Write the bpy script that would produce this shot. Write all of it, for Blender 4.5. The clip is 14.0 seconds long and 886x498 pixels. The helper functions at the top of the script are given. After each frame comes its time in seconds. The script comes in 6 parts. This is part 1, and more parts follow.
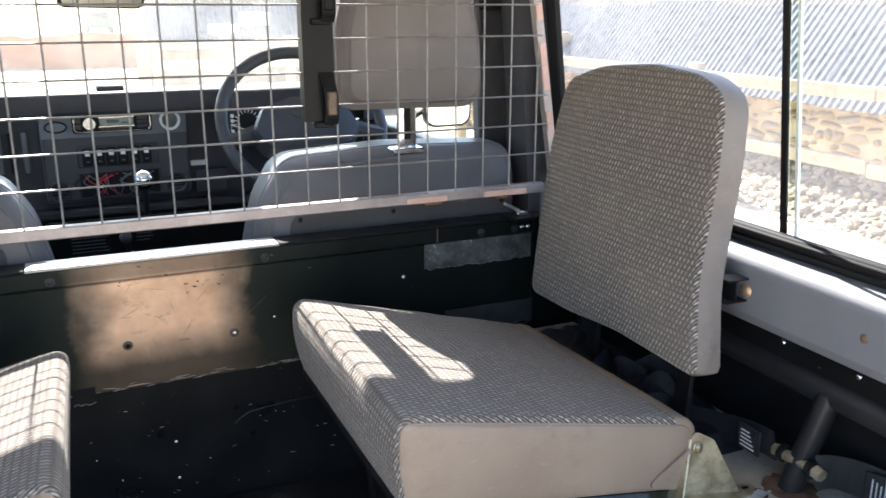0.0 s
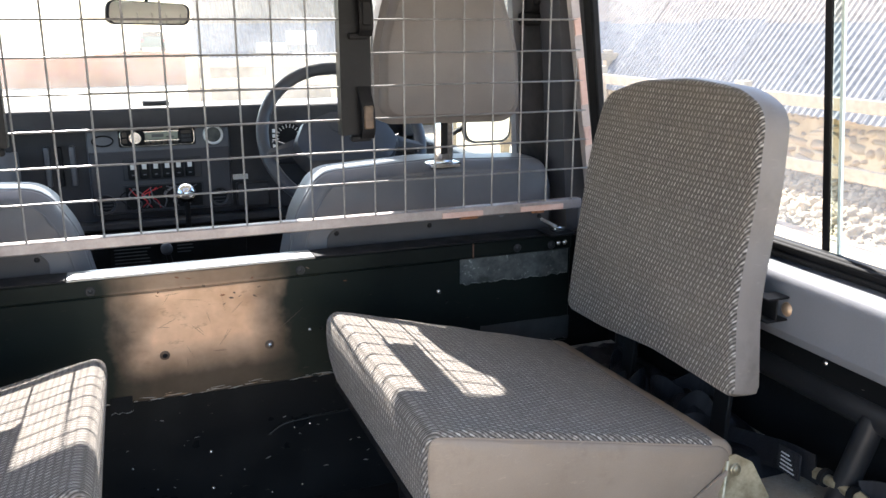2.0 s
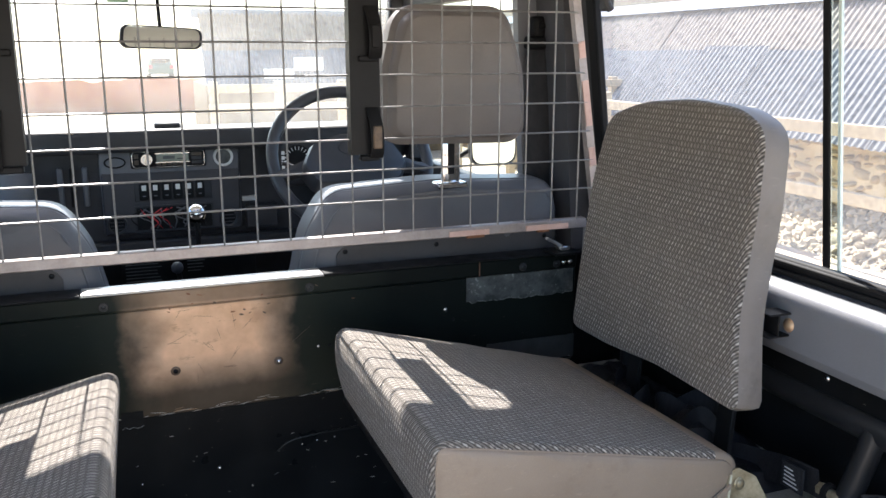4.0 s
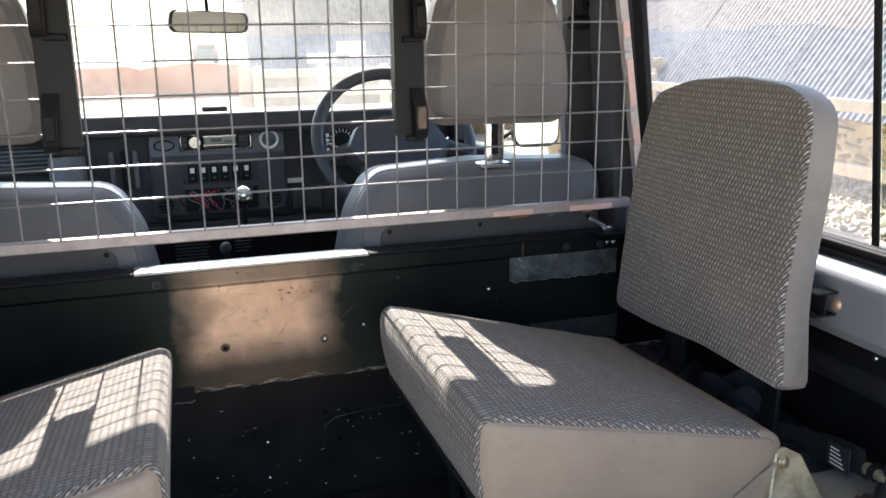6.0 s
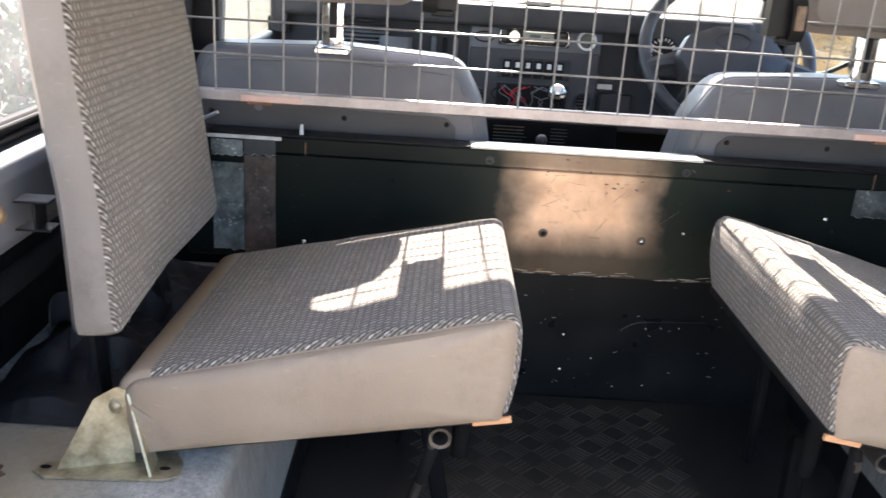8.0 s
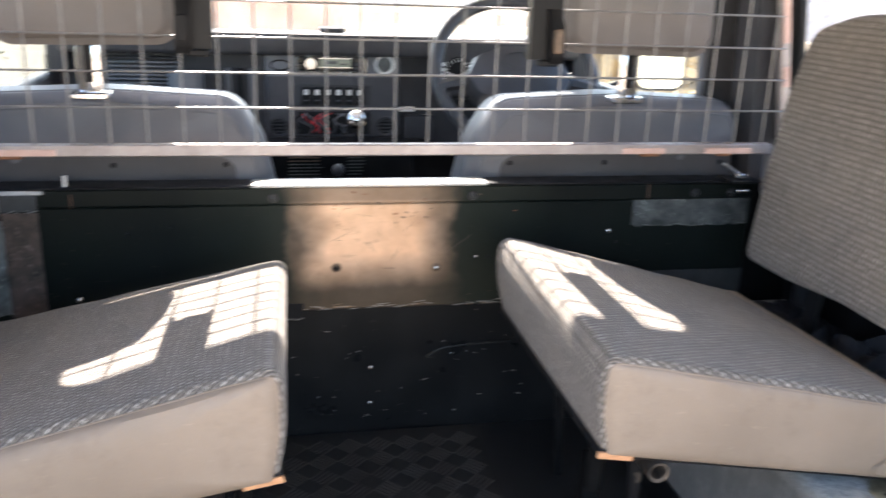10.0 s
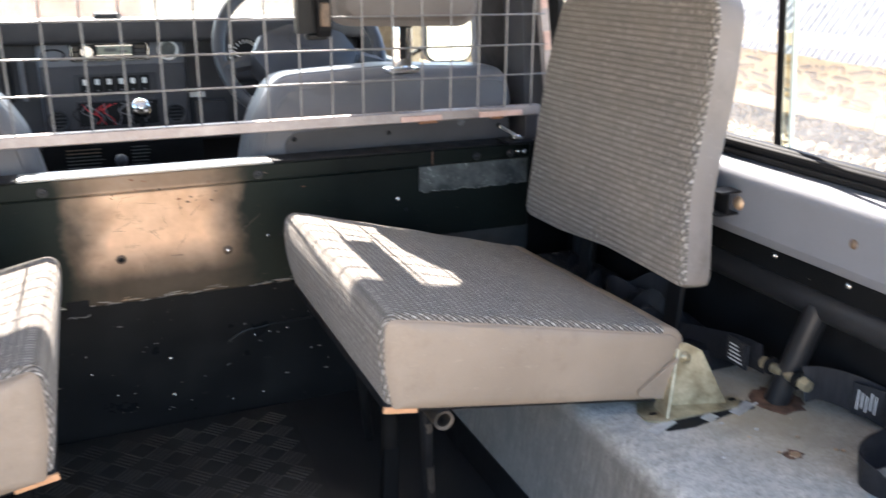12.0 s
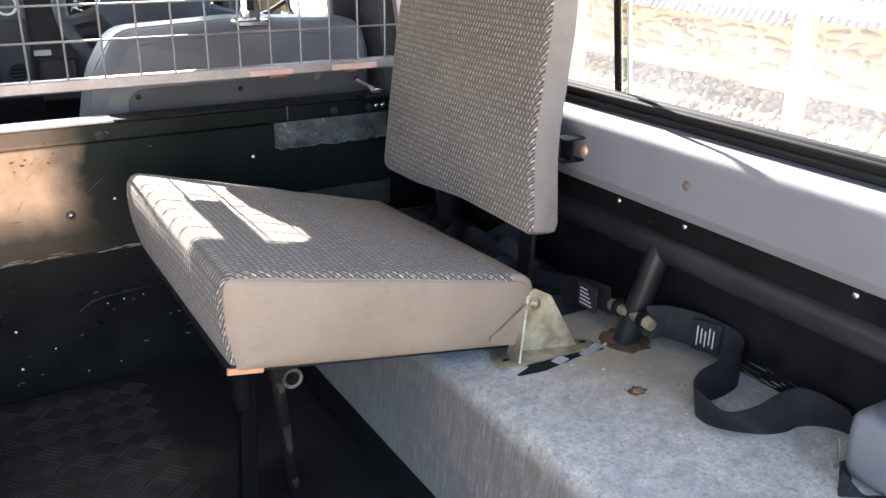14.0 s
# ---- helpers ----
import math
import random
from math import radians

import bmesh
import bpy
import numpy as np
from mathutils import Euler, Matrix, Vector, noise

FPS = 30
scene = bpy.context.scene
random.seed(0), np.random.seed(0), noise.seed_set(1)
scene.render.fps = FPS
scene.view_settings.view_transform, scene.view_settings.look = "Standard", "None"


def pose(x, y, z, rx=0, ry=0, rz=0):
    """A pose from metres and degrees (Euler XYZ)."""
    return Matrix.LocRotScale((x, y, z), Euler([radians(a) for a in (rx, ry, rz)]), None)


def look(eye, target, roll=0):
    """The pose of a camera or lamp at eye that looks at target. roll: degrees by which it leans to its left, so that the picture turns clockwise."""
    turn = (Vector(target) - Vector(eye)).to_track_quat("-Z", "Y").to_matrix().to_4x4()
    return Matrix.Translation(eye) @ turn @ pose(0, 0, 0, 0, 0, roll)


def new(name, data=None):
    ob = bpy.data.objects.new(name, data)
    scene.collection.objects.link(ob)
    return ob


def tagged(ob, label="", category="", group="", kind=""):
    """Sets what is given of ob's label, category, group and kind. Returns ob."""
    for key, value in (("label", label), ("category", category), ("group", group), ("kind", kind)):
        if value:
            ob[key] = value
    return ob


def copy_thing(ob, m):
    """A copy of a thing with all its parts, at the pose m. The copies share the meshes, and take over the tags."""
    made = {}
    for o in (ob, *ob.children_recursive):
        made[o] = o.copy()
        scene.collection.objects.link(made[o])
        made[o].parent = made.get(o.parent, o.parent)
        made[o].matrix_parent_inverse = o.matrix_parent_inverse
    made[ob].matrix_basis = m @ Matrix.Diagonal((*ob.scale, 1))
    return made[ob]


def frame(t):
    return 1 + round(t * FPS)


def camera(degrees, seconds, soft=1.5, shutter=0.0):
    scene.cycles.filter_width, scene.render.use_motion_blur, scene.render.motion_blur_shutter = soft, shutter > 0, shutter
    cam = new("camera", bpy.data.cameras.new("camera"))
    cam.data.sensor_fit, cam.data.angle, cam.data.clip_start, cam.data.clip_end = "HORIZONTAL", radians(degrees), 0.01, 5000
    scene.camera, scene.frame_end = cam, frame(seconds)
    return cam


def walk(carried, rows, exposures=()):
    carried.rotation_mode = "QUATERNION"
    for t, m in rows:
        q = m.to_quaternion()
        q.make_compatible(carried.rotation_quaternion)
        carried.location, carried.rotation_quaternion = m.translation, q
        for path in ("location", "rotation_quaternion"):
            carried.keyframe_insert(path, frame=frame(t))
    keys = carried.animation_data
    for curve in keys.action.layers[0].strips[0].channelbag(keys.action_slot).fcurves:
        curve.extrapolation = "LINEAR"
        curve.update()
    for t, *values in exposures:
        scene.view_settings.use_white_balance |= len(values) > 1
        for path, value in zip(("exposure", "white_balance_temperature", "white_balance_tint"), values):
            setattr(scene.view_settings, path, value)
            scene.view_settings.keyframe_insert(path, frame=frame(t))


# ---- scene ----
cam = camera(54.8, 14.0, shutter=0.5)
PATH = [
    (0, (-0.128, -1.514, 0.926), (0.652, 0.244, 0.378), -0.0),
    (0.5, (-0.125, -1.52, 0.922), (0.602, 0.267, 0.396), -0.4),
    (1, (-0.116, -1.524, 0.926), (0.61, 0.265, 0.401), 0.1),
    (1.5, (-0.113, -1.515, 0.924), (0.598, 0.281, 0.404), -0.1),
    (2, (-0.114, -1.516, 0.919), (0.578, 0.291, 0.411), -0.1),
    (4.3, (-0.127, -1.542, 0.91), (0.558, 0.285, 0.472), -0.1),
    (4.5, (-0.122, -1.532, 0.909), (0.55, 0.301, 0.477), -0.5),
    (5, (-0.121, -1.538, 0.916), (0.515, 0.31, 0.493), -1.2),
    (5.5, (-0.132, -1.548, 0.907), (0.468, 0.308, 0.466), -1.5),
    (6, (-0.135, -1.554, 0.907), (0.455, 0.294, 0.422), -0.7),
    (6.5, (-0.134, -1.535, 0.885), (0.437, 0.3, 0.333), -0.0),
    (7, (-0.198, -1.542, 0.874), (0.22, 0.317, 0.269), 0.7),
    (7.5, (-0.259, -1.535, 0.847), (-0.061, 0.35, 0.208), 3.4),
    (7.7, (-0.271, -1.53, 0.84), (-0.149, 0.358, 0.192), 3.7),
    (8.2, (-0.287, -1.524, 0.835), (-0.275, 0.371, 0.17), 3.9),
    (8.75, (-0.286, -1.522, 0.843), (-0.306, 0.38, 0.166), 3.5),
    (9.3, (-0.26, -1.517, 0.855), (-0.198, 0.382, 0.187), 2.8),
    (9.8, (-0.21, -1.504, 0.862), (0.042, 0.377, 0.229), 2.3),
    (10, (-0.176, -1.494, 0.863), (0.21, 0.372, 0.258), 2.1),
    (10.5, (-0.168, -1.498, 0.867), (0.382, 0.332, 0.275), 2.0),
    (11, (-0.174, -1.511, 0.87), (0.384, 0.316, 0.283), 2.0),
    (11.5, (-0.155, -1.533, 0.862), (0.444, 0.284, 0.278), 1.6),
    (12, (-0.112, -1.541, 0.852), (0.642, 0.2, 0.218), 0.5),
    (12.5, (-0.096, -1.549, 0.849), (0.748, 0.132, 0.169), -0.3),
    (13, (-0.081, -1.556, 0.844), (0.818, 0.084, 0.138), -0.2),
    (13.5, (-0.06, -1.559, 0.84), (0.901, 0.039, 0.118), 0.3),
    (14, (-0.051, -1.561, 0.84), (0.909, 0.04, 0.12), 0.8),
]
walk(cam, [(t, look(eye, target, roll)) for t, eye, target, roll in PATH],
     [(0.0, 2.22, 6250, 12), (2.0, 2.16, 6250, 12), (4.5, 1.85, 6220, 12), (5.5, 1.90, 6220, 12), (6.2, 2.01, 6280, 12), (7.2, 2.62, 6600, 15), (10.0, 2.64, 6600, 15), (11.5, 2.62, 6500, 14), (14.0, 2.67, 6520, 14)])

# ---- light ----
SUN_UP, SUN_SIDE = 51.2, 0.4
world = bpy.data.worlds.new("sky")
scene.world = world
world.use_nodes = True
wn = world.node_tree
sky = wn.nodes.new("ShaderNodeTexSky")
sky.sky_type = "NISHITA"
sky.sun_disc = False
sky.sun_elevation, sky.sun_rotation = radians(SUN_UP), radians(SUN_SIDE)
sky.dust_density = 1.5
wn.links.new(sky.outputs["Color"], wn.nodes["Background"].inputs["Color"])
wn.nodes["Background"].inputs["Strength"].default_value = 0.15
sun = new("sun", bpy.data.lights.new("sun", "SUN"))
sun.data.energy, sun.data.angle, sun.data.color = 5.0, radians(0.5), (1.0, 0.94, 0.85)
ce, se = math.cos(radians(SUN_UP)), math.sin(radians(SUN_UP))
sun.matrix_world = look((ce * math.sin(radians(SUN_SIDE)), ce * math.cos(radians(SUN_SIDE)), se), (0, 0, 0))

# ---- materials ----
class Nodes:
    """A short way to write a node tree."""

    def __init__(self, name, rough=0.6, metal=0.0):
        self.mat = bpy.data.materials.new(name)
        self.mat.use_nodes = True
        self.t = self.mat.node_tree
        self.bsdf = self.t.nodes["Principled BSDF"]
        self.bsdf.inputs["Roughness"].default_value = rough
        self.bsdf.inputs["Metallic"].default_value = metal

    def add(self, kind, **values):
        n = self.t.nodes.new(kind)
        if "operation" in values:
            n.operation = values["operation"]
        if "data_type" in values:
            n.data_type = values["data_type"]
        if "blend_type" in values:
            n.blend_type = values["blend_type"]
        if "noise_dimensions" in values:
            n.noise_dimensions = values["noise_dimensions"]
        return n

    def link(self, a, b):
        self.t.links.new(a, b)

    def coords(self, which="Object"):
        return self.add("ShaderNodeTexCoord").outputs[which]

    def noise(self, scale, detail=4.0, rough=0.55, src=None, stretch=None):
        src = src or self.coords()
        if stretch:
            m = self.add("ShaderNodeMapping")
            m.inputs["Scale"].default_value = stretch
            self.link(src, m.inputs["Vector"])
            src = m.outputs["Vector"]
        n = self.add("ShaderNodeTexNoise")
        n.inputs["Scale"].default_value, n.inputs["Detail"].default_value, n.inputs["Roughness"].default_value = scale, detail, rough
        self.link(src, n.inputs["Vector"])
        return n.outputs["Fac"]

    def ramp(self, src, stops):
        r = self.add("ShaderNodeValToRGB")
        while len(r.color_ramp.elements) < len(stops):
            r.color_ramp.elements.new(0.5)
        for e, (p, c) in zip(r.color_ramp.elements, stops):
            e.position = p
            e.color = (*c, 1) if not isinstance(c, (int, float)) else (c, c, c, 1)
        self.link(src, r.inputs["Fac"])
        return r.outputs["Color"]

    def mix(self, fac, a, b, mode="MIX"):
        m = self.add("ShaderNodeMix", data_type="RGBA", blend_type=mode)
        for s, v in ((m.inputs["Factor"], fac), (m.inputs[6], a), (m.inputs[7], b)):
            if isinstance(v, (int, float)):
                s.default_value = v if s.type == "VALUE" else (v, v, v, 1)
            elif isinstance(v, tuple):
                s.default_value = (*v, 1)
            else:
                self.link(v, s)
        return m.outputs[2]

    def calc(self, op, a, b=None, c=None):
        m = self.add("ShaderNodeMath", operation=op)
        for s, v in zip(m.inputs, (a, b, c)):
            if v is None:
                continue
            if isinstance(v, (int, float)):
                s.default_value = v
            else:
                self.link(v, s)
        return m.outputs[0]

    def base(self, c):
        if isinstance(c, tuple):
            self.bsdf.inputs["Base Color"].default_value = (*c, 1)
        else:
            self.link(c, self.bsdf.inputs["Base Color"])

    def rough(self, r):
        self.link(r, self.bsdf.inputs["Roughness"])

    def bump(self, h, strength=0.3, distance=0.002):
        b = self.add("ShaderNodeBump")
        b.inputs["Strength"].default_value, b.inputs["Distance"].default_value = strength, distance
        self.link(h, b.inputs["Height"])
        self.link(b.outputs["Normal"], self.bsdf.inputs["Normal"])


def plain(name, lo, hi, scale=30.0, rough=0.5, metal=0.0, bump=0.15, fine=300.0, rlo=None, rhi=None, stretch=None, spec=0.5):
    """Two-scale variation between two colours, with fine relief."""
    n = Nodes(name, rough, metal)
    big = n.noise(scale, 5.0, stretch=stretch)
    small = n.noise(fine, 3.0, stretch=stretch)
    f = n.calc("ADD", n.calc("MULTIPLY", big, 0.75), n.calc("MULTIPLY", small, 0.25))
    n.base(n.ramp(f, [(0.3, lo), (0.7, hi)]))
    n.bsdf.inputs["Specular IOR Level"].default_value = spec
    if rlo is not None:
        n.rough(n.ramp(big, [(0.3, rlo), (0.7, rhi)]))
    n.bump(small, bump, 0.001)
    return n.mat


def scratched(name, paint, bare, rough=0.3, amount=0.5):
    """Dark gloss paint with thin scratches, chips and dust."""
    n = Nodes(name, rough)
    dust = n.noise(9.0, 6.0)
    col = n.mix(n.ramp(dust, [(0.45, 0.0), (0.8, 0.5)]), paint, tuple(c * 1.7 + 0.003 for c in paint))
    lines = n.noise(26.0, 6.0, 0.7, stretch=(1.0, 1.0, 9.0))
    specks = n.noise(120.0, 2.0)
    f = n.calc("MULTIPLY", n.ramp(lines, [(0.66, 0.0), (0.7, 1.0)]), n.ramp(specks, [(0.5, 0.0), (0.62, 1.0)]))
    n.base(n.mix(n.calc("MULTIPLY", f, amount), col, bare))
    n.rough(n.ramp(dust, [(0.3, rough - 0.06), (0.75, rough + 0.22)]))
    n.bsdf.inputs["Specular IOR Level"].default_value = 0.22
    n.bump(n.noise(14.0, 3.0), 0.12, 0.004)
    return n.mat


def tweed(name):
    """Woven seat cloth: fine slanted threads, with thin pale dashes in staggered rows; the UV map is in metres."""
    n = Nodes(name, 0.95)
    sep = n.add("ShaderNodeSeparateXYZ")
    n.link(n.coords("UV"), sep.inputs[0])
    shift = n.calc("MULTIPLY", n.calc("SUBTRACT", n.noise(60.0, 3.0), 0.5), 0.30)
    v = n.calc("ADD", n.calc("DIVIDE", sep.outputs[1], 0.0090), shift)
    u = n.calc("ADD", n.calc("DIVIDE", sep.outputs[0], 0.0080), shift)
    row, fv = n.calc("FLOOR", v), n.calc("FRACT", v)
    us = n.calc("ADD", n.calc("ADD", u, n.calc("MULTIPLY", row, 0.5)), n.calc("MULTIPLY", fv, 0.30))
    cell, fu = n.calc("FLOOR", us), n.calc("FRACT", us)
    tall = n.ramp(n.calc("ABSOLUTE", n.calc("SUBTRACT", fv, 0.5)), [(0.22, 1.0), (0.46, 0.0)])
    wide = n.ramp(n.calc("ABSOLUTE", n.calc("SUBTRACT", fu, 0.5)), [(0.16, 1.0), (0.30, 0.0)])
    mask = n.calc("MULTIPLY", wide, tall)
    comb = n.add("ShaderNodeCombineXYZ")
    n.link(cell, comb.inputs[0])
    n.link(row, comb.inputs[1])
    white = n.add("ShaderNodeTexWhiteNoise", noise_dimensions="2D")
    n.link(comb.outputs[0], white.inputs["Vector"])
    fuzz = n.noise(700.0, 3.0, 0.7)
    # fine slanted yarns run right across, and pale knots lie over them
    ply = n.calc("FRACT", n.calc("ADD", n.calc("MULTIPLY", u, 2.0), n.calc("MULTIPLY", v, 1.15)))
    ply = n.ramp(n.calc("ABSOLUTE", n.calc("SUBTRACT", ply, 0.5)), [(0.12, 1.0), (0.42, 0.0)])
    light = n.ramp(white.outputs["Value"], [(0.0, (0.37, 0.336, 0.299)), (0.5, (0.48, 0.440, 0.394)), (1.0, (0.62, 0.576, 0.523))])
    yarn = n.ramp(fuzz, [(0.3, (0.155, 0.138, 0.122)), (0.7, (0.265, 0.238, 0.212))])
    yarn = n.mix(mask, yarn, light)
    col = n.mix(n.calc("ADD", n.calc("MULTIPLY", ply, 0.85), n.calc("MULTIPLY", mask, 0.12)), (0.032, 0.029, 0.027), yarn)
    col = n.mix(n.ramp(n.noise(7.0, 4.0), [(0.4, 0.0), (0.75, 0.22)]), col, (0.26, 0.228, 0.18))
    col = n.mix(n.ramp(n.noise(38.0, 4.0), [(0.45, 0.0), (0.8, 0.15)]), col, (0.14, 0.128, 0.108))
    n.base(col)
    n.bsdf.inputs["Sheen Weight"].default_value = 0.20
    n.bsdf.inputs["Sheen Tint"].default_value = (1.0, 0.93, 0.86, 1.0)
    n.bsdf.inputs["Specular IOR Level"].default_value = 0.2
    n.bump(n.calc("ADD", n.calc("MULTIPLY", mask, 0.8), n.calc("MULTIPLY", ply, 0.8)), 0.6, 0.0012)
    return n.mat


def soiled(name, lo, hi, dirt):
    """Pale upholstery vinyl with a fine grain, broad rubbed patches and brown soiling."""
    n = Nodes(name, 0.48)
    broad, grain = n.noise(6.0, 5.0), n.noise(650.0, 3.0)
    col = n.ramp(n.calc("ADD", n.calc("MULTIPLY", broad, 0.8), n.calc("MULTIPLY", grain, 0.2)), [(0.32, lo), (0.68, hi)])
    marks = n.calc("MULTIPLY", n.ramp(n.noise(13.0, 6.0, 0.7), [(0.52, 0.0), (0.74, 0.5)]), n.ramp(n.noise(90.0, 4.0), [(0.35, 0.3), (0.7, 1.0)]))
    col = n.mix(marks, col, dirt)
    rub = n.ramp(n.noise(40.0, 5.0, 0.7, stretch=(1.0, 1.0, 5.0)), [(0.62, 0.0), (0.72, 0.35)])
    n.base(n.mix(rub, col, tuple(min(1.0, c * 1.5) for c in hi)))
    n.rough(n.ramp(broad, [(0.3, 0.40), (0.7, 0.58)]))
    n.bump(n.calc("ADD", n.calc("MULTIPLY", grain, 0.35), n.noise(22.0, 4.0)), 0.42, 0.002)
    return n.mat


def smeared(name, dark, pale, glint):
    """Dull tape with cloudy smears and crumples; its glints are painted as pale flecks."""
    n = Nodes(name, 0.4)
    cloud, crumple = n.noise(26.0, 6.0, 0.7), n.noise(150.0, 4.0, 0.7)
    col = n.mix(n.ramp(cloud, [(0.38, 0.0), (0.62, 1.0)]), dark, pale)
    fleck = n.calc("MULTIPLY", n.ramp(crumple, [(0.56, 0.0), (0.66, 0.8)]), n.ramp(n.noise(34.0, 4.0), [(0.48, 0.0), (0.62, 1.0)]))
    n.base(n.mix(fleck, col, glint))
    n.rough(n.ramp(cloud, [(0.3, 0.28), (0.7, 0.55)]))
    n.bump(n.calc("ADD", cloud, n.calc("MULTIPLY", crumple, 0.5)), 0.5, 0.002)
    return n.mat


def glass(name, tint=(0.93, 0.97, 0.95), gloss=0.04, dust=0.0):
    m = bpy.data.materials.new(name)
    m.use_nodes = True
    t = m.node_tree
    t.nodes.clear()
    out = t.nodes.new("ShaderNodeOutputMaterial")
    mix = t.nodes.new("ShaderNodeMixShader")
    clear, shine = t.nodes.new("ShaderNodeBsdfTransparent"), t.nodes.new("ShaderNodeBsdfGlossy")
    face = t.nodes.new("ShaderNodeLayerWeight")
    face.inputs["Blend"].default_value = 0.5
    power, scale = t.nodes.new("ShaderNodeMath"), t.nodes.new("ShaderNodeMath")
    power.operation, scale.operation = "POWER", "MULTIPLY_ADD"
    power.inputs[1].default_value = 4.5
    scale.inputs[1].default_value, scale.inputs[2].default_value = 0.7, 0.03
    t.links.new(face.outputs["Facing"], power.inputs[0])
    t.links.new(power.outputs[0], scale.inputs[0])
    clear.inputs["Color"].default_value = (*tint, 1)
    shine.inputs["Roughness"].default_value = gloss
    t.links.new(scale.outputs[0], mix.inputs[0])
    t.links.new(clear.outputs[0], mix.inputs[1])
    t.links.new(shine.outputs[0], mix.inputs[2])
    # dusty film that also imitates glare, whitening the view through the pane
    if dust:
        film, haze = t.nodes.new("ShaderNodeMixShader"), t.nodes.new("ShaderNodeBsdfTranslucent")
        haze.inputs["Color"].default_value = (0.9, 0.88, 0.84, 1)
        smear = t.nodes.new("ShaderNodeTexNoise")
        smear.inputs["Scale"].default_value, smear.inputs["Detail"].default_value = 5.0, 5.0
        amount = t.nodes.new("ShaderNodeMath")
        amount.operation = "MULTIPLY"
        amount.inputs[1].default_value = dust
        t.links.new(t.nodes.new("ShaderNodeTexCoord").outputs["Object"], smear.inputs["Vector"])
        t.links.new(smear.outputs["Fac"], amount.inputs[0])
        t.links.new(amount.outputs[0], film.inputs[0])
        t.links.new(mix.outputs[0], film.inputs[1])
        t.links.new(haze.outputs[0], film.inputs[2])
        mix = film
    t.links.new(mix.outputs[0], out.inputs["Surface"])
    return m


def tan_patch_panel(name):
    """Dark green paint with a warm tan patch in the middle, scratched and blotched."""
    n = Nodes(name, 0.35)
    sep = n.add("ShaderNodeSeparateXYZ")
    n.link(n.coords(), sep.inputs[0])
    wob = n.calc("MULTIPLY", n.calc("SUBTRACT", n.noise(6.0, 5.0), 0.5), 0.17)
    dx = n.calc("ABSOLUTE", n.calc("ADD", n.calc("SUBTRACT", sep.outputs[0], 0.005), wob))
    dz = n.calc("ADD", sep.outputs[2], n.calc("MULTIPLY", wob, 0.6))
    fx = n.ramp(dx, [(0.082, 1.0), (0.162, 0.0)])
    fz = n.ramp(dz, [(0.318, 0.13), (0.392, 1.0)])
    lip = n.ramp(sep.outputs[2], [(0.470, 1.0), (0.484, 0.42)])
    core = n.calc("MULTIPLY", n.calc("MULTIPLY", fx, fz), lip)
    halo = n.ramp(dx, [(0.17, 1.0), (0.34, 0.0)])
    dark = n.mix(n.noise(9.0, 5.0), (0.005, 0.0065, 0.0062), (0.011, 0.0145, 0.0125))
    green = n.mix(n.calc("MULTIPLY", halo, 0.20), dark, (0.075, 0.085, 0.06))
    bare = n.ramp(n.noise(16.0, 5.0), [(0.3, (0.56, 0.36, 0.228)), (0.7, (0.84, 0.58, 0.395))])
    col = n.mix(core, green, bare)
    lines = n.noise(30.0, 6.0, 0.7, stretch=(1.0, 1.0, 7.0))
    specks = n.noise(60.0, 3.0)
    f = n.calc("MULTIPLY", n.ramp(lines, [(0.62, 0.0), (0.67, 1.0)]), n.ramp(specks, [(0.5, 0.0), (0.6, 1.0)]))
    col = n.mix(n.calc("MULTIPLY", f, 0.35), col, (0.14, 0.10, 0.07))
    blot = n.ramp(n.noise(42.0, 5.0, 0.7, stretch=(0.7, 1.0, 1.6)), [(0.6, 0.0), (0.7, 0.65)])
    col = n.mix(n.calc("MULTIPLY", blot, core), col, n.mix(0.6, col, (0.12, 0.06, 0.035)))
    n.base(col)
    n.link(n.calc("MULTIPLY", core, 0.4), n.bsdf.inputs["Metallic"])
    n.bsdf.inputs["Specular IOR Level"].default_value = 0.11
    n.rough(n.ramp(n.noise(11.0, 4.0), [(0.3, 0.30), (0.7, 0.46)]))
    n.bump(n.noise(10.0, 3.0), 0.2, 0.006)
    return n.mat


